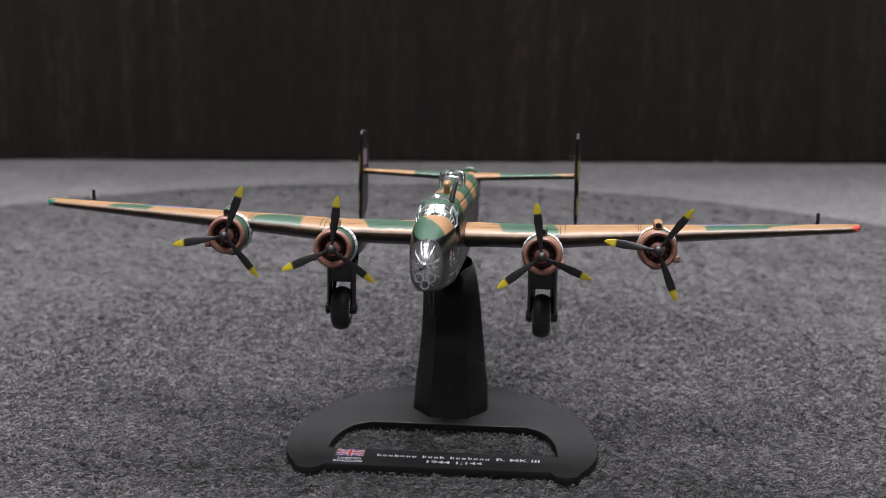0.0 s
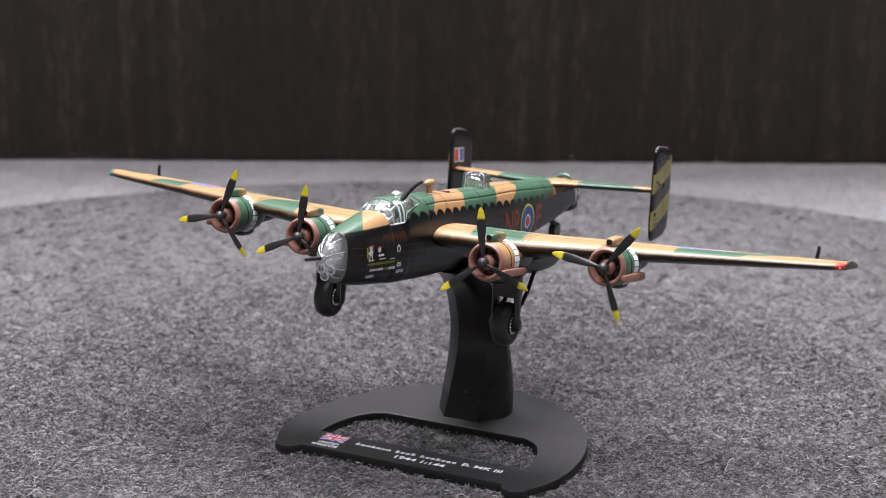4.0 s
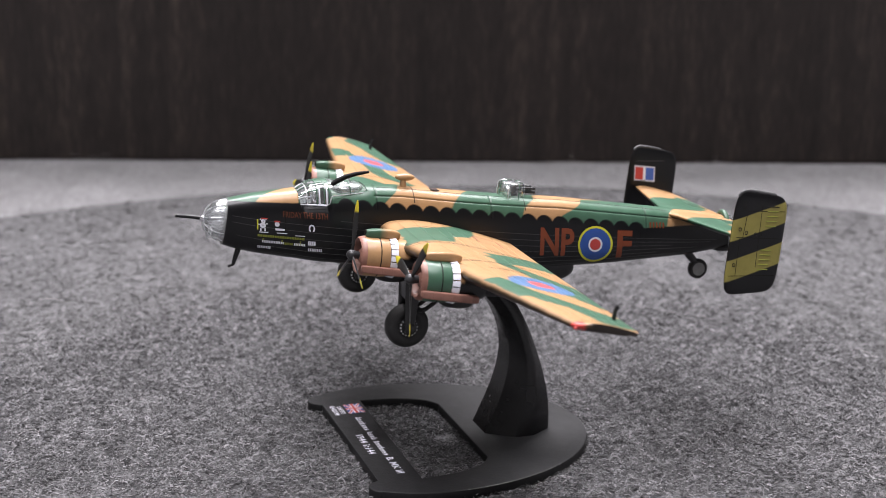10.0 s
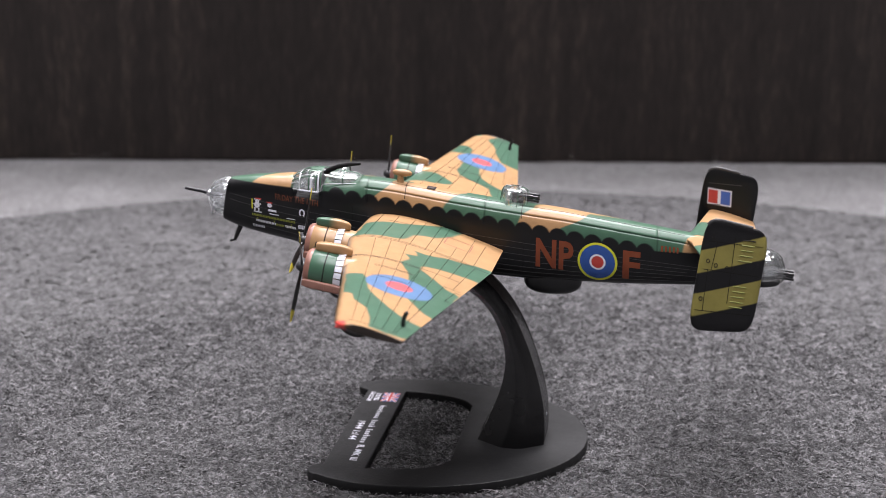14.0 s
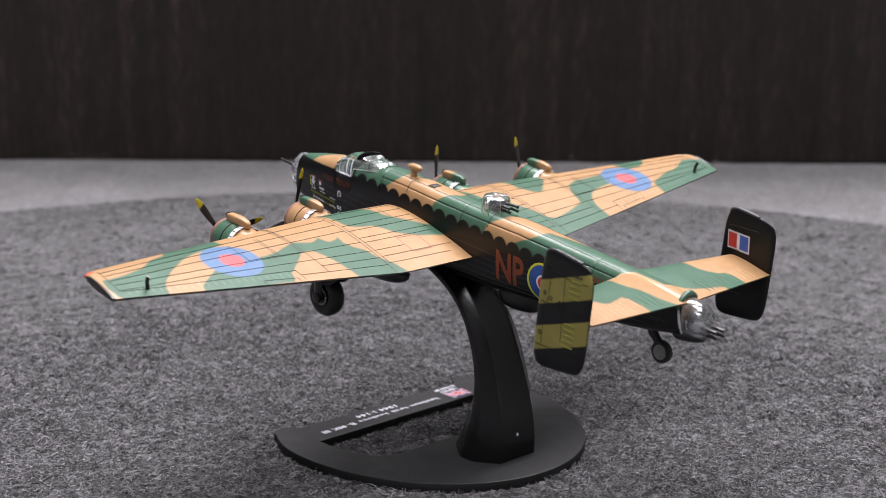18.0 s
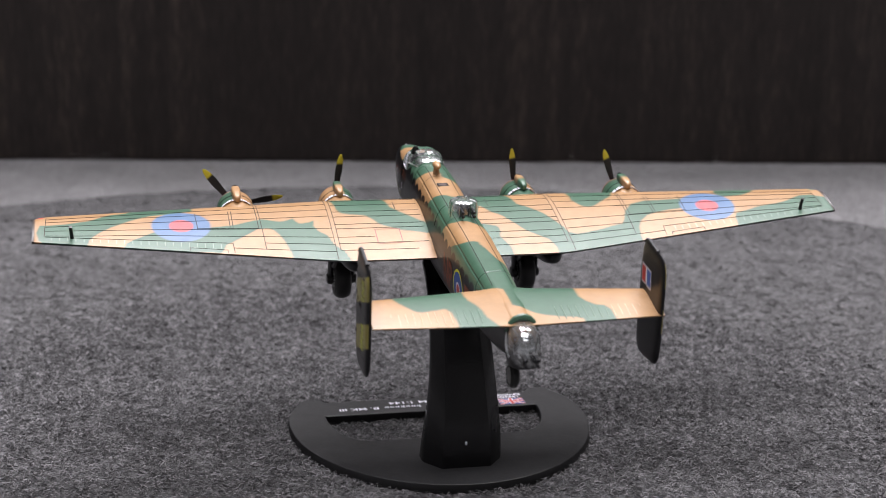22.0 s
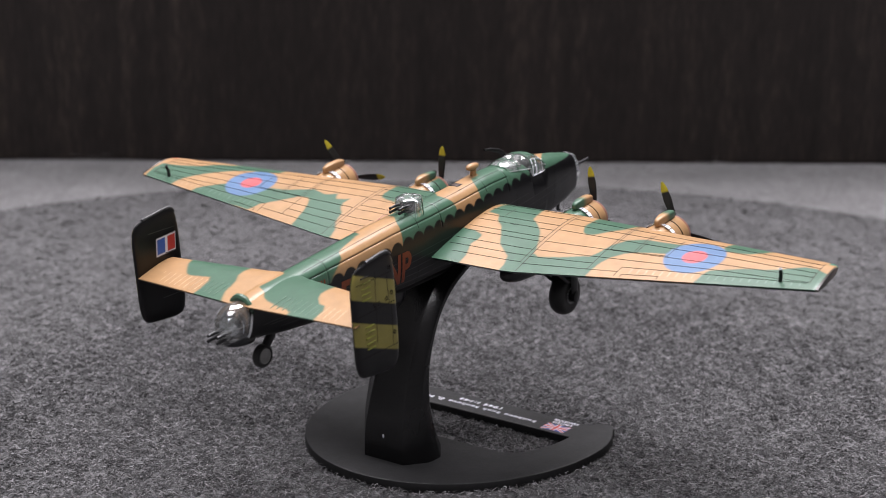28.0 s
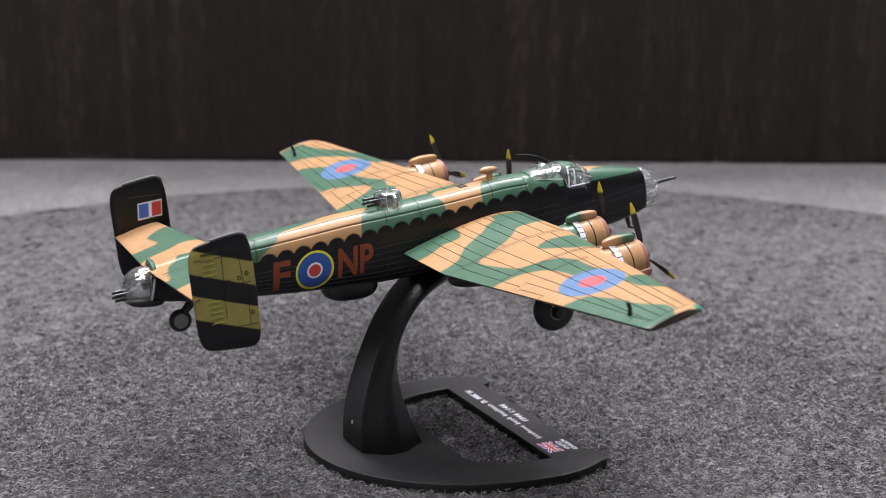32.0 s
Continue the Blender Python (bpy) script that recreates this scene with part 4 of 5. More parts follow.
STAR_LEADING = [(-33.8, -25), (-35.3, -20.5), (-35.8, -9), (-37.3, -5.7), (-39, -4.3), (-41.3, -5.1), (-44, -7.6), (-47, -10.5), (-50.6, -22.2)]
STAR_OUTER = [(-78.1, -17.5), (-90.7, -13.9), (-85.7, -6.6), (-82.8, -4.9), (-79.2, -4.5), (-76.6, -4.4), (-75.2, -6.7)]
STAR_TIP = [(-76.5, 6.4), (-77.2, 4.5), (-79.2, 3.9), (-84.1, 2.3), (-89.4, 1.3), (-93.6, 0.1), (-97.7, -1.8), (-100.7, -1.8), (-102.8, -0.6), (-104.6, 0.5), (-105.5, 2.7), (-106, 11), (-75.2, 15.1)]
GREENS = (PORT_TIP, PORT_MIDDLE, PORT_ROOT, STAR_BAND, STAR_ROOT, STAR_LEADING, STAR_OUTER, STAR_TIP)


def wing_paint(V, upper):
    x, y = V[:, 0], V[:, 1]
    xx = x + 0.25 * lump(x, y, 2.0, 1.9)
    yy = y + 0.3 * lump(y, x, 4.0, 2.2)
    green = np.zeros(len(V), bool)
    for poly in GREENS:
        green |= inside(poly, xx, yy)
    chord = (y - w_le(np.abs(x))) / (w_te(np.abs(x)) - w_le(np.abs(x)))
    edge_drift = 0.006 * lump(x, y, 7.0, 1.1) + 0.003 * lump(x, y, 2.0, 0.4)
    green &= (chord > 0.045 + 2.0 * edge_drift) | ((np.abs(x) < 52) & (chord > 0.02 + edge_drift) & (np.abs(x) > 27))
    col = np.where(green[:, None], GREEN, TAN)
    r = np.hypot(x - np.where(x > 0, 68.3, -70.9), y + 0.4)
    col = np.where((r < 7.35)[:, None], (0.095, 0.172, 0.31), col)
    col = np.where((r < 3.0)[:, None], (0.50, 0.10, 0.11), col)
    # leading-edge shade painted into the colour in darkening bands
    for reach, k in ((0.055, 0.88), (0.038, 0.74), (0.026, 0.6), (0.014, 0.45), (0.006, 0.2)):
        col = np.where((upper & (chord < reach * (0.6 + 0.009 * np.abs(x)) + edge_drift))[:, None], np.array(col) * k, col)
    # under the lip the painted shade deepens; behind it the underside is black
    col = np.where((~upper)[:, None], np.array(col) * 0.22, col)
    col = np.where((~upper & (chord > 0.016 + edge_drift))[:, None], BLACK, col)
    col = np.where(((np.abs(x) > 102.2) & (y < -4.9))[:, None], RED if x.mean() > 0 else (0.01, 0.16, 0.11), col)
    return np.where(((np.abs(x) > 104.0) & (y > -4.0))[:, None], (0.03, 0.022, 0.018), col)


def wing_shape(side):
    X = np.concatenate([np.arange(3.0, 99, 0.42), np.linspace(99, 104.6, 24)])
    su = (1 - np.cos(np.linspace(0, math.pi, 92))) / 2 * 0.35 + np.linspace(0, 1, 92) ** 1.2 * 0.65
    sl = su[::4][::-1][:-1]
    V, up = [], []
    for q in X:
        le, te = w_le(q), w_te(q)
        for s in su:
            V.append((side * q, le + (te - le) * s, float(wing_z(q, s) + rise(q, side))))
            up.append(True)
        for s in sl:
            V.append((side * q, le + (te - le) * s, float(wing_z(q, s, False) + rise(q, side))))
            up.append(False)
    n = len(su) + len(sl)
    V = np.array(V)
    F = loft([V[i * n:(i + 1) * n] for i in range(len(X))])[1]
    return (V, F), np.array(up)


def wing_line(side, pts, parent, width=0.19, mat=None):
    """A fine engraved line on the upper skin through (span, chord fraction) points."""
    q = np.array(pts, float)
    t = np.linspace(0, 1, 40)
    k = np.linspace(0, 1, len(q))
    X, s = np.interp(t, k, q[:, 0]), np.interp(t, k, q[:, 1])
    P = np.stack([side * X, w_le(X) + (w_te(X) - w_le(X)) * s, wing_z(X, s) + rise(X, side)], 1)
    if mat is None and abs(q[-1, 0] - q[0, 0]) > 4:  # groove imitated by a ridge: skin-coloured slope, groove shade painted on the rear step
        rows = [P + d for d in ((0, -0.32, 0.05), (0, -0.02, 0.1), (0, 0, 0.1), (0, 0.05, 0.0))]
        F = [(a * 40 + i, a * 40 + i + 1, a * 40 + 41 + i, a * 40 + 40 + i) for a in (0, 2) for i in range(39)]
        skin = wing_paint(P, np.ones(40, bool))
        part("panel_line", (np.vstack(rows), F), M_PAINT, parent, "", np.vstack([skin, skin, skin * 0.06 + 0.008, skin * 0.06 + 0.008]))
        return
    N = np.tile([0, 0.15, 0.98], (40, 1))
    part("panel_line", ribbon(P, N, width, 0.05), mat or M_SEAM, parent)


for side in (1, -1):
    shape, up = wing_shape(side)
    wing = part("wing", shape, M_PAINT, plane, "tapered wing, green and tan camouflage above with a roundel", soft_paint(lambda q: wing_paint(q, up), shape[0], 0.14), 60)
    for s in (0.12, 0.24, 0.36, 0.44, 0.55, 0.61, 0.72, 0.80):  # inboard of the joint
        gap = side > 0 and s == 0.72
        wing_line(side, [(20.0 if gap else 6.5, s), (29.4, s)], wing)
    for s0, s1, s2 in ((0.20, 0.22, 0.25), (0.31, 0.33, 0.37), (0.42, 0.46, 0.53), (0.60, 0.62, 0.66), (0.72, 0.74, 0.81)):  # outboard
        wing_line(side, [(30.5, s0), (79, s1), (101.4, s2)], wing)
    for s in (0.81, 0.90):
        wing_line(side, [(30.5, s), (48.0 if s < 0.85 else 55.8, s + 0.01)], wing)
    for line in ([(30.5, 0.03), (30.5, 0.99)], [(29.4, 0.03), (29.4, 0.88)], [(48.7, 0.05), (47.9, 0.91)], [(49.3, 0.05), (49.0, 0.60)], [(49.0, 0.60), (64.5, 0.595)], [(55.4, 0.26), (55.4, 0.59)],
                 [(56.2, 0.26), (56.1, 0.59)], [(64.7, 0.27), (64.3, 0.59)], [(56.0, 0.84), (78, 0.84), (101.4, 0.84)], [(56.0, 0.84), (55.8, 0.98)], [(57.5, 0.945), (66.6, 0.94)], [(66.6, 0.94), (66.6, 0.99)],
                 [(57.5, 0.945), (57.4, 0.99)], [(9.3, 0.885), (29.4, 0.88)], [(101.4, 0.18), (101.7, 0.84)], [(12.5, 0.2), (12.5, 0.34)]):
        wing_line(side, line, wing, 0.17)
    for k in range(22):
        X = 59 + k * 1.95
        wing_line(side, [(X, 0.855), (X, 0.93)], wing, 0.22, M_GREENRIB if any(inside(p, np.array([side * X]), np.array([w_le(X) + (w_te(X) - w_le(X)) * 0.88]))[0] for p in GREENS) else M_TANRIB)
    if side > 0:
        for a, b in (((13.2, 0.63), (19.5, 0.63)), ((13.2, 0.81), (19.5, 0.81)), ((13.2, 0.63), (13.2, 0.81)), ((19.5, 0.63), (19.5, 0.81))):
            wing_line(side, [a, b], wing, 0.21, M_FINERED)
    part("filler_cap", tube([(side * 17.5 + 0.7 * math.cos(a), -5.0 + 0.7 * math.sin(a), float(wing_z(17.5, 0.44)) - 0.02 - 0.12 * 0.7 * math.sin(a)) for a in np.linspace(0, 6.28, 17)], 0.08, 5), M_LINE, wing)
    zm = float(wing_z(95, 0.83) + rise(95, side))
    part("fuel_mast", tube([(side * 95.0, 5.2, zm - 0.3), (side * 95.2, 5.4, zm + 1.6), (side * 95.3, 6.1, zm + 3.0)], [0.5, 0.45, 0.44], 8), M_BLACK, plane, "small dark mast on the wing tip")
    lamp_mat = M_RED if side > 0 else M_GREEN
    part("tip_lamp", superellipsoid((side * 103.2, -6.3, 60.9 + rise(103, side)), (0.38, 0.8, 0.36), 2.4, 14, 10), lamp_mat, plane, "red painted tip lamp" if side > 0 else "green painted tip lamp")
    root = superellipsoid((side * 6.0, -12.0, 58.6), (1.5, 7.4, 2.4), 2.4, 24, 16, 8)
    part("wing_fillet", root, M_TAN if side > 0 else M_GREEN, plane)

# ---- engines ----
def tilted(V, at, deg=8.0):
    """Model-engine space (y back along the thrust line) to the aircraft, nose up."""
    t = radians(-deg)
    V = np.asarray(V, float)
    return np.stack([V[:, 0], V[:, 1] * math.cos(t) - V[:, 2] * math.sin(t), V[:, 1] * math.sin(t) + V[:, 2] * math.cos(t)], 1) + np.array(at)


def blade():
    rings = []
    for r in np.linspace(0.5, 13.1, 22):
        q = (r - 0.5) / 12.6
        chord = np.interp(q, [0, 0.12, 0.3, 0.62, 0.85, 0.95, 1.0], [0.75, 0.8, 1.55, 2.15, 1.75, 1.05, 0.35])
        thick = np.interp(q, [0, 0.2, 1.0], [0.75, 0.45, 0.18])
        tw = radians(np.interp(q, [0, 0.25, 1.0], [34, 24, 12]))
        th = np.linspace(0, 2 * math.pi, 14, endpoint=False)
        a, b = chord / 2 * np.cos(th), thick / 2 * np.sin(th)
        rings.append(np.stack([a * math.cos(tw) - b * math.sin(tw), a * math.sin(tw) + b * math.cos(tw), np.full(14, r)], 1))
    V, F = loft(rings)
    col = np.where((V[:, 2] > 10.5)[:, None], (0.60, 0.50, 0.035), (0.018, 0.018, 0.018))
    return V, F, col


BLADE = blade()
ENGINES = ((25.2, -32.3, 58.3, -7), (53.1, -26.0, 59.2, 38.5), (-25.6, -32.3, 58.5, 6), (-53.2, -25.8, 59.4, 19))
for ex, ey, ez, turn in ENGINES:
    at = (ex, ey, ez)
    inner = abs(ex) < 40
    out = 1 if ex > 0 else -1
    eng = lambda shape: (tilted(shape[0], at), shape[1])
    # nacelle body running back into the wing
    rings = []
    th = np.linspace(0, 2 * math.pi, 40, endpoint=False)
    back_end = 27 if inner else 19
    for s in np.linspace(0, 1, 22):
        y = 9.5 + (back_end - 9.5) * s
        k = (1 - s ** 2.3) ** 0.5 * 0.97 + 0.03
        rings.append(np.stack([4.7 * k * np.cos(th), np.full(40, y), 4.65 * k * np.sin(th) - 0.6 * s], 1))
    body = eng(loft(rings))
    rel = body[0][:, 2] - (ez - 0.14 * (body[0][:, 1] - ey))
    col = np.where((rel > 1.3)[:, None], GREEN if ex == -25.6 else TAN, BLACK)
    nac = part("engine", body, M_PAINT, plane, "radial engine nacelle with camouflage cowling", col, 50)
    # cowling barrel
    cowl = eng(lathe((0, 2.5, 0), (0, 1, 0), [(0, 4.6), (0.25, 4.78), (4.1, 4.85), (5.9, 4.72), (5.9, 4.3)], 48, False))
    dx = (cowl[0][:, 0] - ex) * out
    tan_side = {25: dx > -1.5, 53: dx < -0.5, -25: dx > 0.5, -53: dx > -0.5}[int(ex)]
    part("cowling", cowl, M_PAINT, nac, "", np.where(tan_side[:, None], TAN, GREEN))
    part("cowling_band", eng(lathe((0, 5.9, 0), (0, 1, 0), [(0, 4.86), (0, 4.93), (0.25, 4.93), (0.25, 4.86)], 48, False)), M_LINE, nac)
    ring = [(3.5, 4.6), (2.4, 4.72), (1.6, 4.5), (1.25, 4.15), (1.35, 3.8), (1.9, 3.45), (4.5, 3.3)]
    part("cowl_ring", eng(lathe((0, 0, 0), (0, 1, 0), ring, 48, False)), M_COPPER, nac, "copper-brown exhaust collector ring")
    # engine front and cylinders: shade inside the cowling painted into their colour
    part("engine_face", eng(lathe((0, 4.4, 0), (0, -1, 0), [(0, 3.5), (0.3, 3.3), (0.5, 1.9), (1.5, 1.7), (2.2, 1.2), (2.3, 0.05)], 28)), M_DARKCOPPER, nac, "brown engine front with the cowling shade painted in")
    part("crankcase", eng(lathe((0, 3.4, 0), (0, -1, 0), [(0, 1.95), (0.7, 1.9), (1.3, 1.6), (1.65, 1.05), (1.7, 0.05)], 28)), M_COPPER, nac, "copper-brown rounded crankcase")
    for k in range(9):
        a = k * 2 * math.pi / 9
        part("cylinder", eng(superellipsoid((2.45 * math.cos(a), 3.6, 2.45 * math.sin(a)), (0.62, 0.5, 0.62), 2.4, 10, 8)), M_DARKCOPPER, nac)
    for k in range(20):  # cooling gills
        a0, a1 = k * math.pi / 10 + 0.02, (k + 0.9) * math.pi / 10
        P = []
        for y, r in ((8.5, 4.78), (10.2, 5.08), (10.2, 4.94), (8.5, 4.62)):
            P += [(r * math.cos(a0), y, r * math.sin(a0)), (r * math.cos((a0 + a1) / 2) * 1.005, y, r * math.sin((a0 + a1) / 2) * 1.005), (r * math.cos(a1), y, r * math.sin(a1))]
        F = [(3 * i + j, 3 * i + j + 1, (3 * i + 4 + j) % 12, (3 * i + 3 + j) % 12) for i in range(4) for j in range(2)] + [(0, 3, 6, 9), (2, 11, 8, 5)]
        part("gill", eng((np.array(P), F)), M_WHITEPRINT, nac, "white cooling gill")
    # scoop above, exhaust pipe outboard, oil cooler below
    sc = superellipsoid((0, 7.0, 5.7), (1.15, 4.4, 1.15), 3.8, 28, 22, -3)
    sc[0][:, 0] *= np.interp(sc[0][:, 1], [2.5, 8, 11.5], [1.05, 1.0, 0.72])
    sc[0][:, 2] -= np.interp(sc[0][:, 1], [2.5, 8, 11.5], [0.0, 0.0, 0.5])
    split = {25: 6.5, 53: -9, -25: 7.4, -53: 6.6}[int(ex)]
    first, last = (GREEN, TAN) if ex != -25.6 else (TAN, GREEN)
    if ex == -53.2:
        first, last = GREEN, TAN
    scol = np.where((sc[0][:, 1] < split)[:, None], first, last)
    part("air_scoop", eng(sc), M_PAINT, nac, "rounded air intake on top of the cowling", scol)
    part("scoop_mouth", eng(superellipsoid((0, 2.62, 5.8), (0.72, 0.12, 0.66), 3.0, 16, 8)), M_LINE, nac)
    pipe = superellipsoid((out * 4.6, 8.3, -2.2), (0.85, 6.9, 0.95), 6.0, 28, 22)
    pipe[0][:, 2] -= 0.035 * (pipe[0][:, 1] - 2)
    flue = part("exhaust_pipe", eng(pipe), M_COPPER, nac, "copper-brown flat exhaust pipe")
    for y in (4.2, 6.6, 9.0, 11.4, 13.6):
        part("rib", eng(slab((out * 5.42, y, -2.2 - 0.035 * (y - 2)), (0.14, 0.28, 1.5), 0.05)), M_COPPER, flue)
    part("oil_cooler", eng(superellipsoid((0, 10.4 if inner else 11.5, -4.3), (1.9, 4.2, 1.7), 2.5, 20, 14)), M_BLACK, nac, "black oil cooler under the cowling")
    if inner:
        part("gear_bay", superellipsoid((ex, -1.5, 52.3), (3.9, 14.0, 3.3), 2.3, 26, 20, 7), M_BLACK, nac, "black undercarriage bay under the wing")
    else:
        part("gear_bay", superellipsoid((ex, -7.0, 56.2), (3.0, 9.0, 2.4), 2.2, 24, 16, 6), M_BLACK, nac, "black lower nacelle fairing")
    # propeller
    hub = part("propeller", eng(lathe((0, 2.2, 0), (0, -1, 0), [(0, 0.9), (1.2, 0.95), (1.8, 1.25), (2.6, 1.2), (3.2, 0.85), (3.5, 0.35), (3.55, 0.02)], 24)), M_HUB, plane, "three-bladed black propeller with yellow tips")
    for k in range(3):
        a = radians(turn + 120 * k)
        B = BLADE[0]
        R = np.stack([B[:, 0] * math.cos(a) + B[:, 2] * math.sin(a), B[:, 1] + 0.1, -B[:, 0] * math.sin(a) + B[:, 2] * math.cos(a)], 1)
        part("blade", eng((R, BLADE[1])), M_PAINT, hub, "", BLADE[2])

# ---- undercarriage ----
for side in (1, -1):
    c = (side * 25.3, -18.6 if side > 0 else -17.6, 39.6)
    tyre = [(-2.1, 3.2), (-2.2, 4.2), (-1.7, 5.0), (-0.8, 5.4), (0, 5.5), (0.8, 5.4), (1.7, 5.0), (2.2, 4.2), (2.1, 3.2), (1.7, 2.2)]
    wheel = part("wheel", lathe(c, (1, 0, 0), tyre, 44), M_RUBBER, plane, "black main wheel on a forked strut")
    for s in (1, -1):
        part("hub_cap", lathe((c[0] + s * 1.5, c[1], c[2]), (s, 0, 0), [(0, 2.45), (0.62, 2.45), (0.7, 1.6), (0.8, 0.05)], 24), M_BLACK, wheel)
        for k in range(16):
            a = k * math.pi / 8
            part("hub_bolt", superellipsoid((c[0] + s * 2.05, c[1] + 2.1 * math.cos(a), c[2] + 2.1 * math.sin(a)), (0.38, 0.26, 0.26), 2, 8, 6), M_SILVER, wheel)
    legs = part("strut", cat(*[loft([np.array([(c[0] + s * (2.95 + 0.72 * math.cos(a)), c[1] + dy + q * math.sin(a), z) for a in np.linspace(0, 6.283, 12, endpoint=False)])
                                   for z, q, dy in ((52, 2.0, 0.9), (47, 1.8, 0.6), (43, 1.45, 0.2), (40.9, 1.3, 0), (39.2, 1.3, 0), (38.5, 0.95, 0), (38.1, 0.5, 0))]) for s in (1, -1)],
                             slab((c[0], c[1] + 0.6, 50.2), (6.4, 3.0, 7.4), 0.7)), M_BLACK, plane, "black forked undercarriage leg")
    for s in (1, -1):
        part("axle_cap", lathe((c[0] + s * 2.2, c[1], c[2]), (s, 0, 0), [(0, 1.45), (1.55, 1.45), (1.75, 1.2), (1.78, 0.05)], 20), M_BLACK, legs)
        rod = [(c[0] + s * 2.4, -17.5, 43.5), (c[0] + s * 2.4, -14.4, 44.0), (c[0] + s * 2.4, -11.0, 46.3), (c[0] + s * 2.4, -6.5, 51.0)]
        part("drag_rod", tube(rod, 0.55, 8), M_BLACK, legs, "black bent drag rod")
    part("drag_rod", tube([(c[0], -16.5, 47.0), (c[0], -13.0, 48.2), (c[0], -10.5, 51.0)], 0.6, 8), M_BLACK, legs)
tw = part("tail_wheel", lathe((0, 72.4, 40.9), (1, 0, 0), [(-0.8, 1.6), (-1.0, 2.3), (-0.5, 2.75), (0.5, 2.75), (1.0, 2.3), (0.8, 1.6)], 32), M_RUBBER, plane, "small tail wheel on a bent strut")
for s in (1, -1):
    part("hub_cap", lathe((s * 0.7, 72.4, 40.9), (s, 0, 0), [(0, 1.9), (0.25, 1.8), (0.3, 0.05)], 24), M_DISC, tw, "pale grey wheel disc")
part("tail_strut", cat(tube([(0, 68.5, 47.2), (0, 69.6, 45.0), (0, 71.0, 43.4), (0, 72.2, 42.2)], [1.3, 1.1, 1.0, 0.8], 10), slab((0, 68.2, 46.6), (2.2, 3.0, 1.2), 0.3)), M_BLACK, plane, "black tail wheel strut")

# ---- tail ----
def tailplane(side):
    X = np.linspace(1.0, 32.2, 80)
    su = np.linspace(0, 1, 60) ** 1.3
    V, up = [], []
    for q in X:
        le, te = np.interp(q, [1, 6, 32], [60.5, 62.6, 67.3]), np.interp(q, [1, 32], [80.5, 79.0])
        zl, zt = np.interp(q, [1, 32], [57.3, 57.5]), np.interp(q, [1, 32], [54.6, 54.9])
        t = np.interp(q, [1, 32], [1.9, 1.3])
        for s in su:
            V.append((side * q, le + (te - le) * s, zl + (zt - zl) * s + 0.6 * t * airfoil(s) + 0.15))
            up.append(True)
        for s in su[::-4]:
            V.append((side * q, le + (te - le) * s, zl + (zt - zl) * s - 0.5 * t * airfoil(s) - 0.15))
            up.append(False)
    n = len(V) // len(X)
    V = np.array(V)
    return (V, loft([V[i * n:(i + 1) * n] for i in range(len(X))])[1]), np.array(up)


TAIL_TAN = [[(33, 66), (26.2, 67), (25, 69.8), (23.6, 71.7), (22.2, 73.3), (20.7, 73.9), (17.3, 73.2), (15.5, 72.7), (14.3, 74.2), (13.9, 76.9), (13.8, 82.2), (33, 82)],
            [(10.6, 60), (10.3, 66.6), (9.6, 69.5), (8.2, 72), (7.2, 74.4), (6.8, 76.6), (5.5, 79.2), (3.6, 82), (0, 82), (0, 59)],
            [(0, 72.4), (-2.3, 73.9), (-4.1, 75.8), (-5.9, 76.9), (-9, 77.7), (-12, 78.1), (-13.8, 78.8), (-14.2, 82), (0, 82)],
            [(-15, 60), (-15.4, 70.2), (-16.3, 72.2), (-18.1, 73.8), (-19.9, 74.2), (-21.1, 75.9), (-21.2, 82), (-33, 82), (-33, 60)]]
for side in (1, -1):
    shape, up = tailplane(side)

    def tail_rule(V, up=up):
        x, y = V[:, 0], V[:, 1]
        t = np.zeros(len(x), bool)
        for poly in TAIL_TAN:
            t |= inside(poly, x + 0.25 * lump(x, y, 1.0, 1.5), y + 0.25 * lump(y, x, 3.0, 1.7))
        return np.where(up[:, None], np.where(t[:, None], TAN, GREEN), BLACK)

    tp = part("tailplane", shape, M_PAINT, plane, "green and tan camouflaged tailplane", soft_paint(tail_rule, shape[0], 0.15), 60)
    for k in range(14):  # ribs of the elevator
        X = 8.5 + k * 1.6
        s = np.linspace(0.62, 0.93, 8)
        le, te = np.interp(X, [1, 6, 32], [60.5, 62.6, 67.3]), np.interp(X, [1, 32], [80.5, 79.0])
        z = 57.4 + (54.75 - 57.4) * s + 0.6 * np.interp(X, [1, 32], [1.9, 1.3]) * airfoil(s) + 0.12
        P = np.stack([np.full(8, side * X), le + (te - le) * s, z], 1)
        on_tan = inside(TAIL_TAN[0 if side > 0 else 3], np.array([side * X]), np.array([76.0]))[0]
        part("rib", tube(P, 0.14 if on_tan else 0.11, 6), M_TANRIB if on_tan else M_GREENRIB, tp)


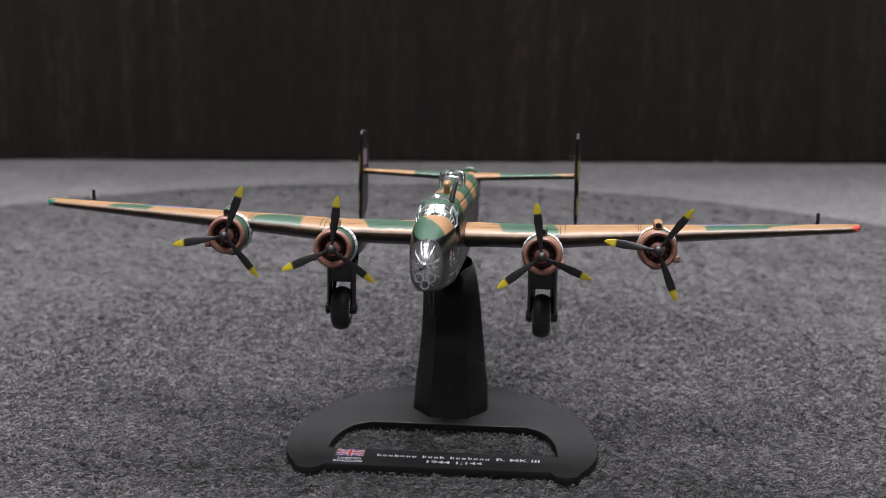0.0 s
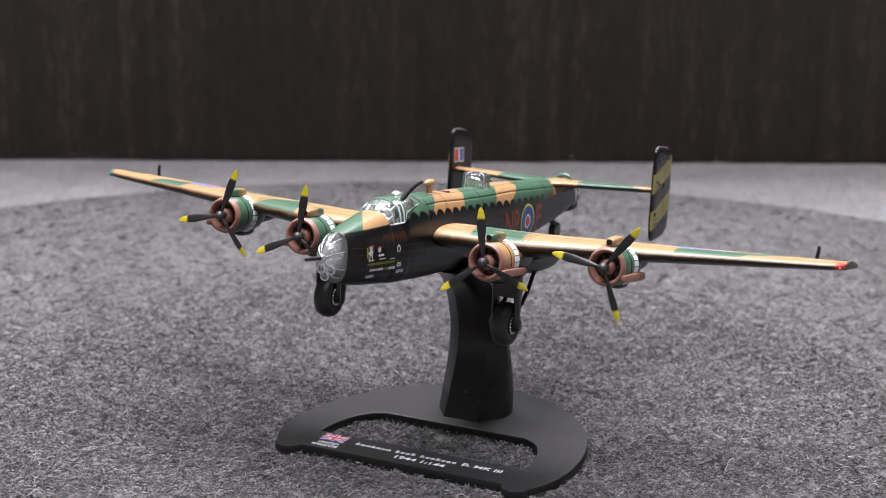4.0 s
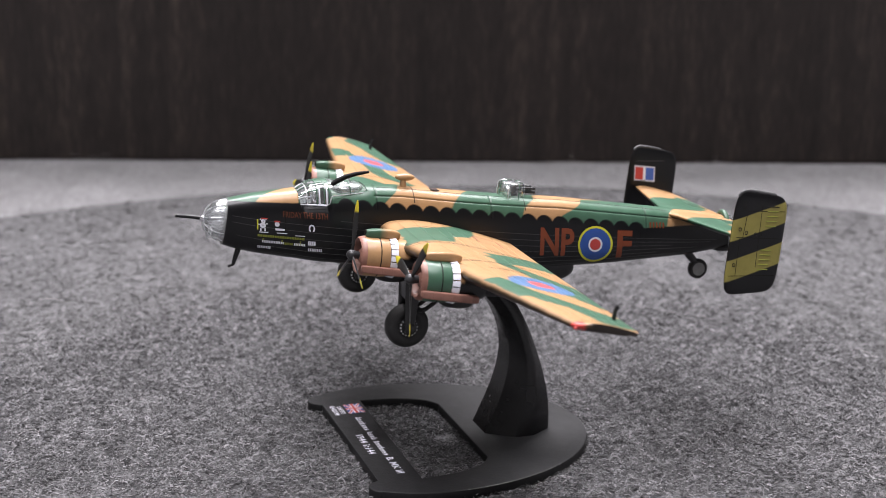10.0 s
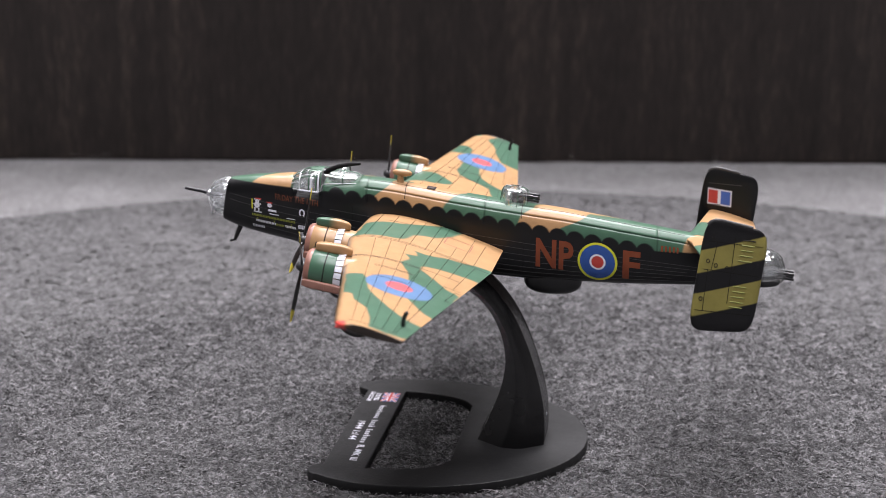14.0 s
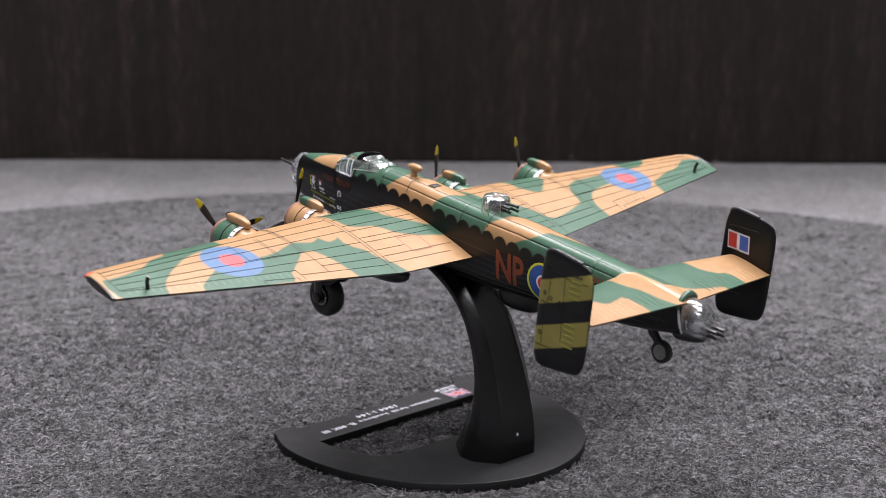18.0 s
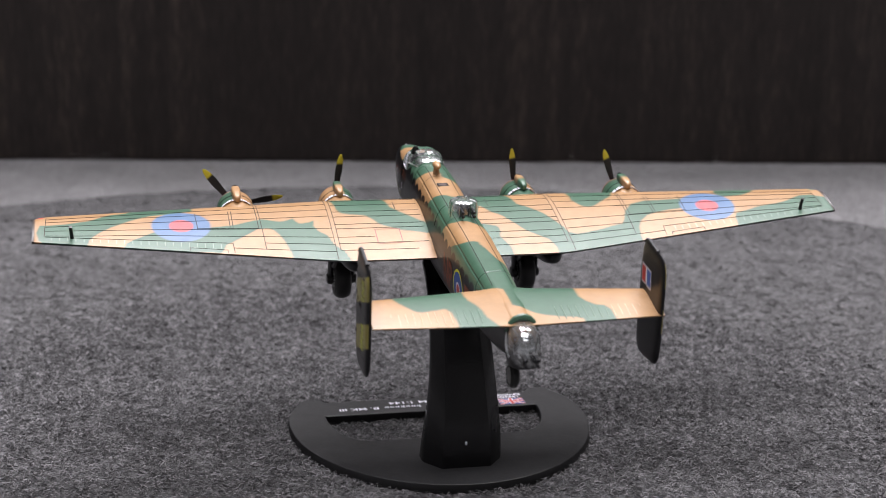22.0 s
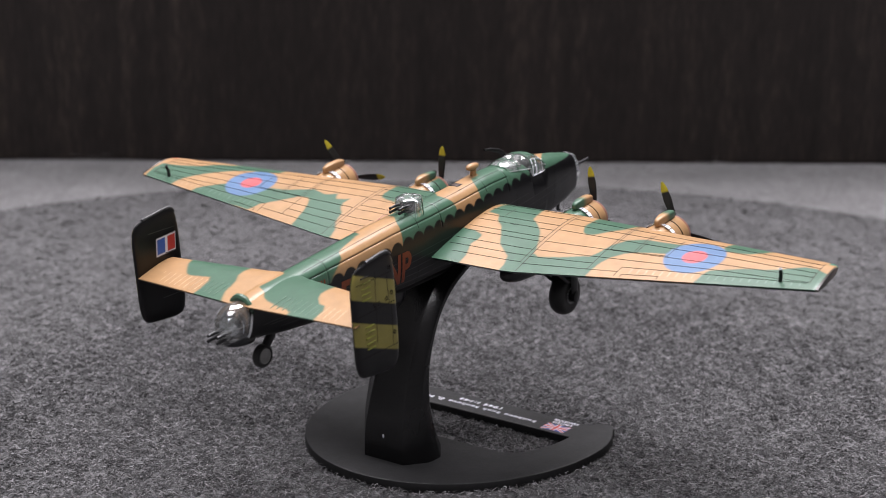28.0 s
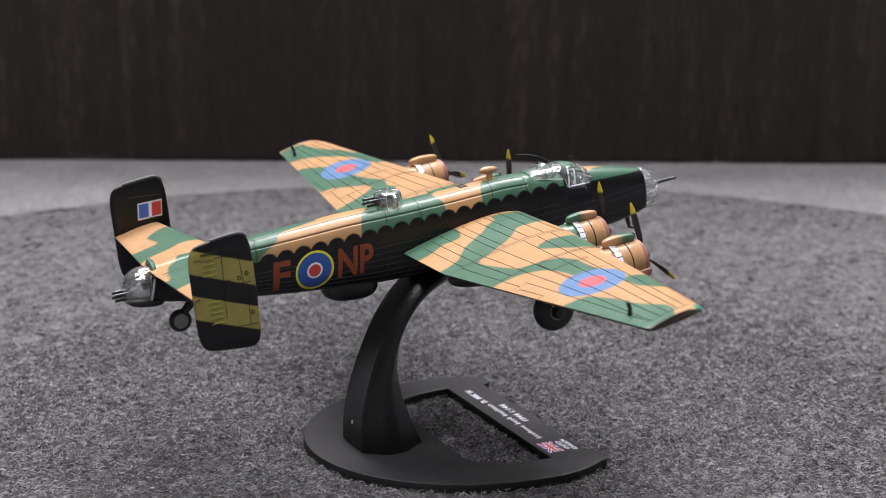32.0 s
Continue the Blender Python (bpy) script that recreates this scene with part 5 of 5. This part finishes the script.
def fin(side):
    """Rounded four-cornered fin; rings run from the middle to the rim."""
    th = np.linspace(0, 2 * math.pi, 6000)
    f = lambda w: np.sign(w) * np.abs(w) ** (2 / 6.0)
    u, v = f(np.cos(th)), f(np.sin(th))
    run = np.concatenate([[0], np.cumsum(np.hypot(15 * np.diff(u), 28 * np.diff(v)))])
    even = np.linspace(0, run[-1], 360, endpoint=False)
    th, u, v = np.interp(even, run, th), np.interp(even, run, u), np.interp(even, run, v)
    rings = []
    for face in (1, -1):
        rr = np.linspace(0.01, 1, 80) if face > 0 else np.linspace(1, 0.01, 80)[1:]
        for r in rr:
            a, b = (u * r + 1) / 2, (v * r + 1) / 2
            y = (1 - b) * (62.5 + 15.1 * a) + b * (65.7 + 14.8 * a)
            z = (1 - b) * (42.9 + 0.1 * a) + b * (70.6 - 3.1 * a) - (0.5 if side < 0 else 0)
            x = (33.0 if side > 0 else 31.5) + face * 0.75 * (1 - r ** 9) ** 0.5
            rings.append(np.stack([np.full(len(th), side * x) if np.isscalar(x) else side * x, y, z], 1))
    return loft(rings)


def fin_paint(V, side, across):
    x, y, z = np.abs(across), V[:, 1], V[:, 2]
    q = z - 0.27 * (y - 65)
    o = x > (33.0 if side > 0 else 31.5)
    stripe = o & (((q > 57.2) & (q < 62.6)) | ((q > 46.9) & (q < 52.3)))
    col = np.where(stripe[:, None], OLIVE, BLACK)
    a, b = y - 69.7, z - 61.4 + 0.13 * (y - 70)
    flash = ~o & (np.abs(a) < 3.2) & (np.abs(b) < 2.2)
    col = np.where(flash[:, None], WHITE, col)
    flash &= np.abs(b) < 1.85
    col = np.where((flash & (a < -0.5) & (a > -3.0))[:, None], RED, col)
    return np.where((flash & (a > 0.3) & (a < 2.9))[:, None], (0.06, 0.13, 0.45), col)


for side in (1, -1):
    shape = fin(side)
    rim = shape[0][79 * 360:80 * 360]
    top = [tuple(p) for p in rim if p[2] > 67.8 and p[1] < 79.8]
    top.sort(key=lambda p: p[1])
    fn = part("fin", shape, M_PAINT, plane, "black tail fin with olive diagonal stripes outside", soft_paint(lambda q: fin_paint(q, side, shape[0][:, 0]), shape[0], 0.1), 60)
    part("top_edge", tube(top[4:-4:5], 0.42, 8), M_EDGEGREY, fn, "grey band along the top edge of the fin")
    X = side * (33.0 if side > 0 else 31.5) + side * 0.76
    for z0, n in ((60.6, 5), (49.4, 5)):  # raised ribs of the rudder
        for k in range(n):
            z = z0 + k * 1.25
            q = z - 0.27 * 9
            olive = 57.2 < q < 62.6 or 46.9 < q < 52.3
            part("rib", tube([(X, 73.2 + 0.25 * (z - 58) * 0.6, z), (X, 76.2 + 0.25 * (z - 58) * 0.6, z - 0.3)], 0.14, 5), M_OPRINT if olive else M_LINE, fn)
    for pts in (((66.6, 65.0), (79.0, 64.0)), ((65.5, 58.2), (78.5, 56.9)), ((64.0, 48.2), (77.0, 47.4)), ((68.6, 65.0), (67.4, 58.0)), ((66.6, 58.0), (65.8, 48.2)), ((72.6, 66.0), (71.4, 50))):
        P = np.array([(X, a, b) for a, b in (pts[0], ((pts[0][0] + pts[1][0]) / 2, (pts[0][1] + pts[1][1]) / 2), pts[1])])
        part("panel_line", ribbon(P, np.tile([side, 0, 0.0], (3, 1)), 0.15, 0.03), M_LINE, fn)
    for pts in (((66.8, 65.4), (75.5, 64.9)), ((66.6, 59.6), (70, 59.4)), ((65, 49.0), (71, 48.6))):
        P = np.array([(side * (32.24 if side > 0 else 30.74), a, b) for a, b in (pts[0], ((pts[0][0] + pts[1][0]) / 2, (pts[0][1] + pts[1][1]) / 2), pts[1])])
        part("panel_line", ribbon(P, np.tile([-side, 0, 0.0], (3, 1)), 0.16, 0.03), M_PALELINE, fn)
    for y, z in ((67.6, 66.0), (66.6, 60.2), (65.3, 51.0), (68.4, 59.2), (71.0, 58.6), (72.4, 58.4)):
        part("rivet", tube([(X, y + 0.4 * math.cos(a), z + 0.45 * math.sin(a)) for a in np.linspace(0, 6.28, 11)], 0.1, 5), M_LINE, fn)


# ---- the turntable turns the stand and the model, clockwise from above ----
TURNS = [
    (0, -4.56), (0.5, -6.90), (1, -9.42), (1.5, -11.76), (2, -14.40), (2.5, -17.47), (3, -20.82), (3.5, -23.64),
    (5.5, -34.71), (6, -38.42), (6.5, -43.07), (7, -45.90), (7.5, -50.45), (8, -54.42), (8.5, -58.23), (9, -63.22),
    (9.5, -67.74), (10, -71.89), (10.5, -75.81), (11, -79.30), (11.5, -82.26), (12, -84.79), (12.5, -87.72), (13, -90.73),
    (13.5, -94.80), (14, -98.49), (14.5, -101.96), (16.5, -123.20), (17, -128.01), (17.5, -132.22), (18, -136.59), (18.5, -140.13),
    (19, -144.13), (19.5, -147.02), (20, -151.29), (20.5, -155.48), (21, -159.20), (21.5, -163.74), (22, -168.26), (22.5, -171.84),
    (23, -176.37), (23.5, -180.86), (24, -185.35), (24.5, -188.82), (25, -192.87), (25.5, -197.31), (27.5, -212.07), (28, -215.17),
    (28.5, -219.07), (29, -223.24), (29.5, -226.54), (30, -230.43), (30.5, -233.94), (31, -237.12), (31.5, -239.49), (32, -243.31),
]


def motions():
    rows = [(t, pose(0, 0, 0, 0, 0, a)) for t, a in TURNS]
    for ob in (turntable, stand, plane):
        walk(ob, rows)


motions()
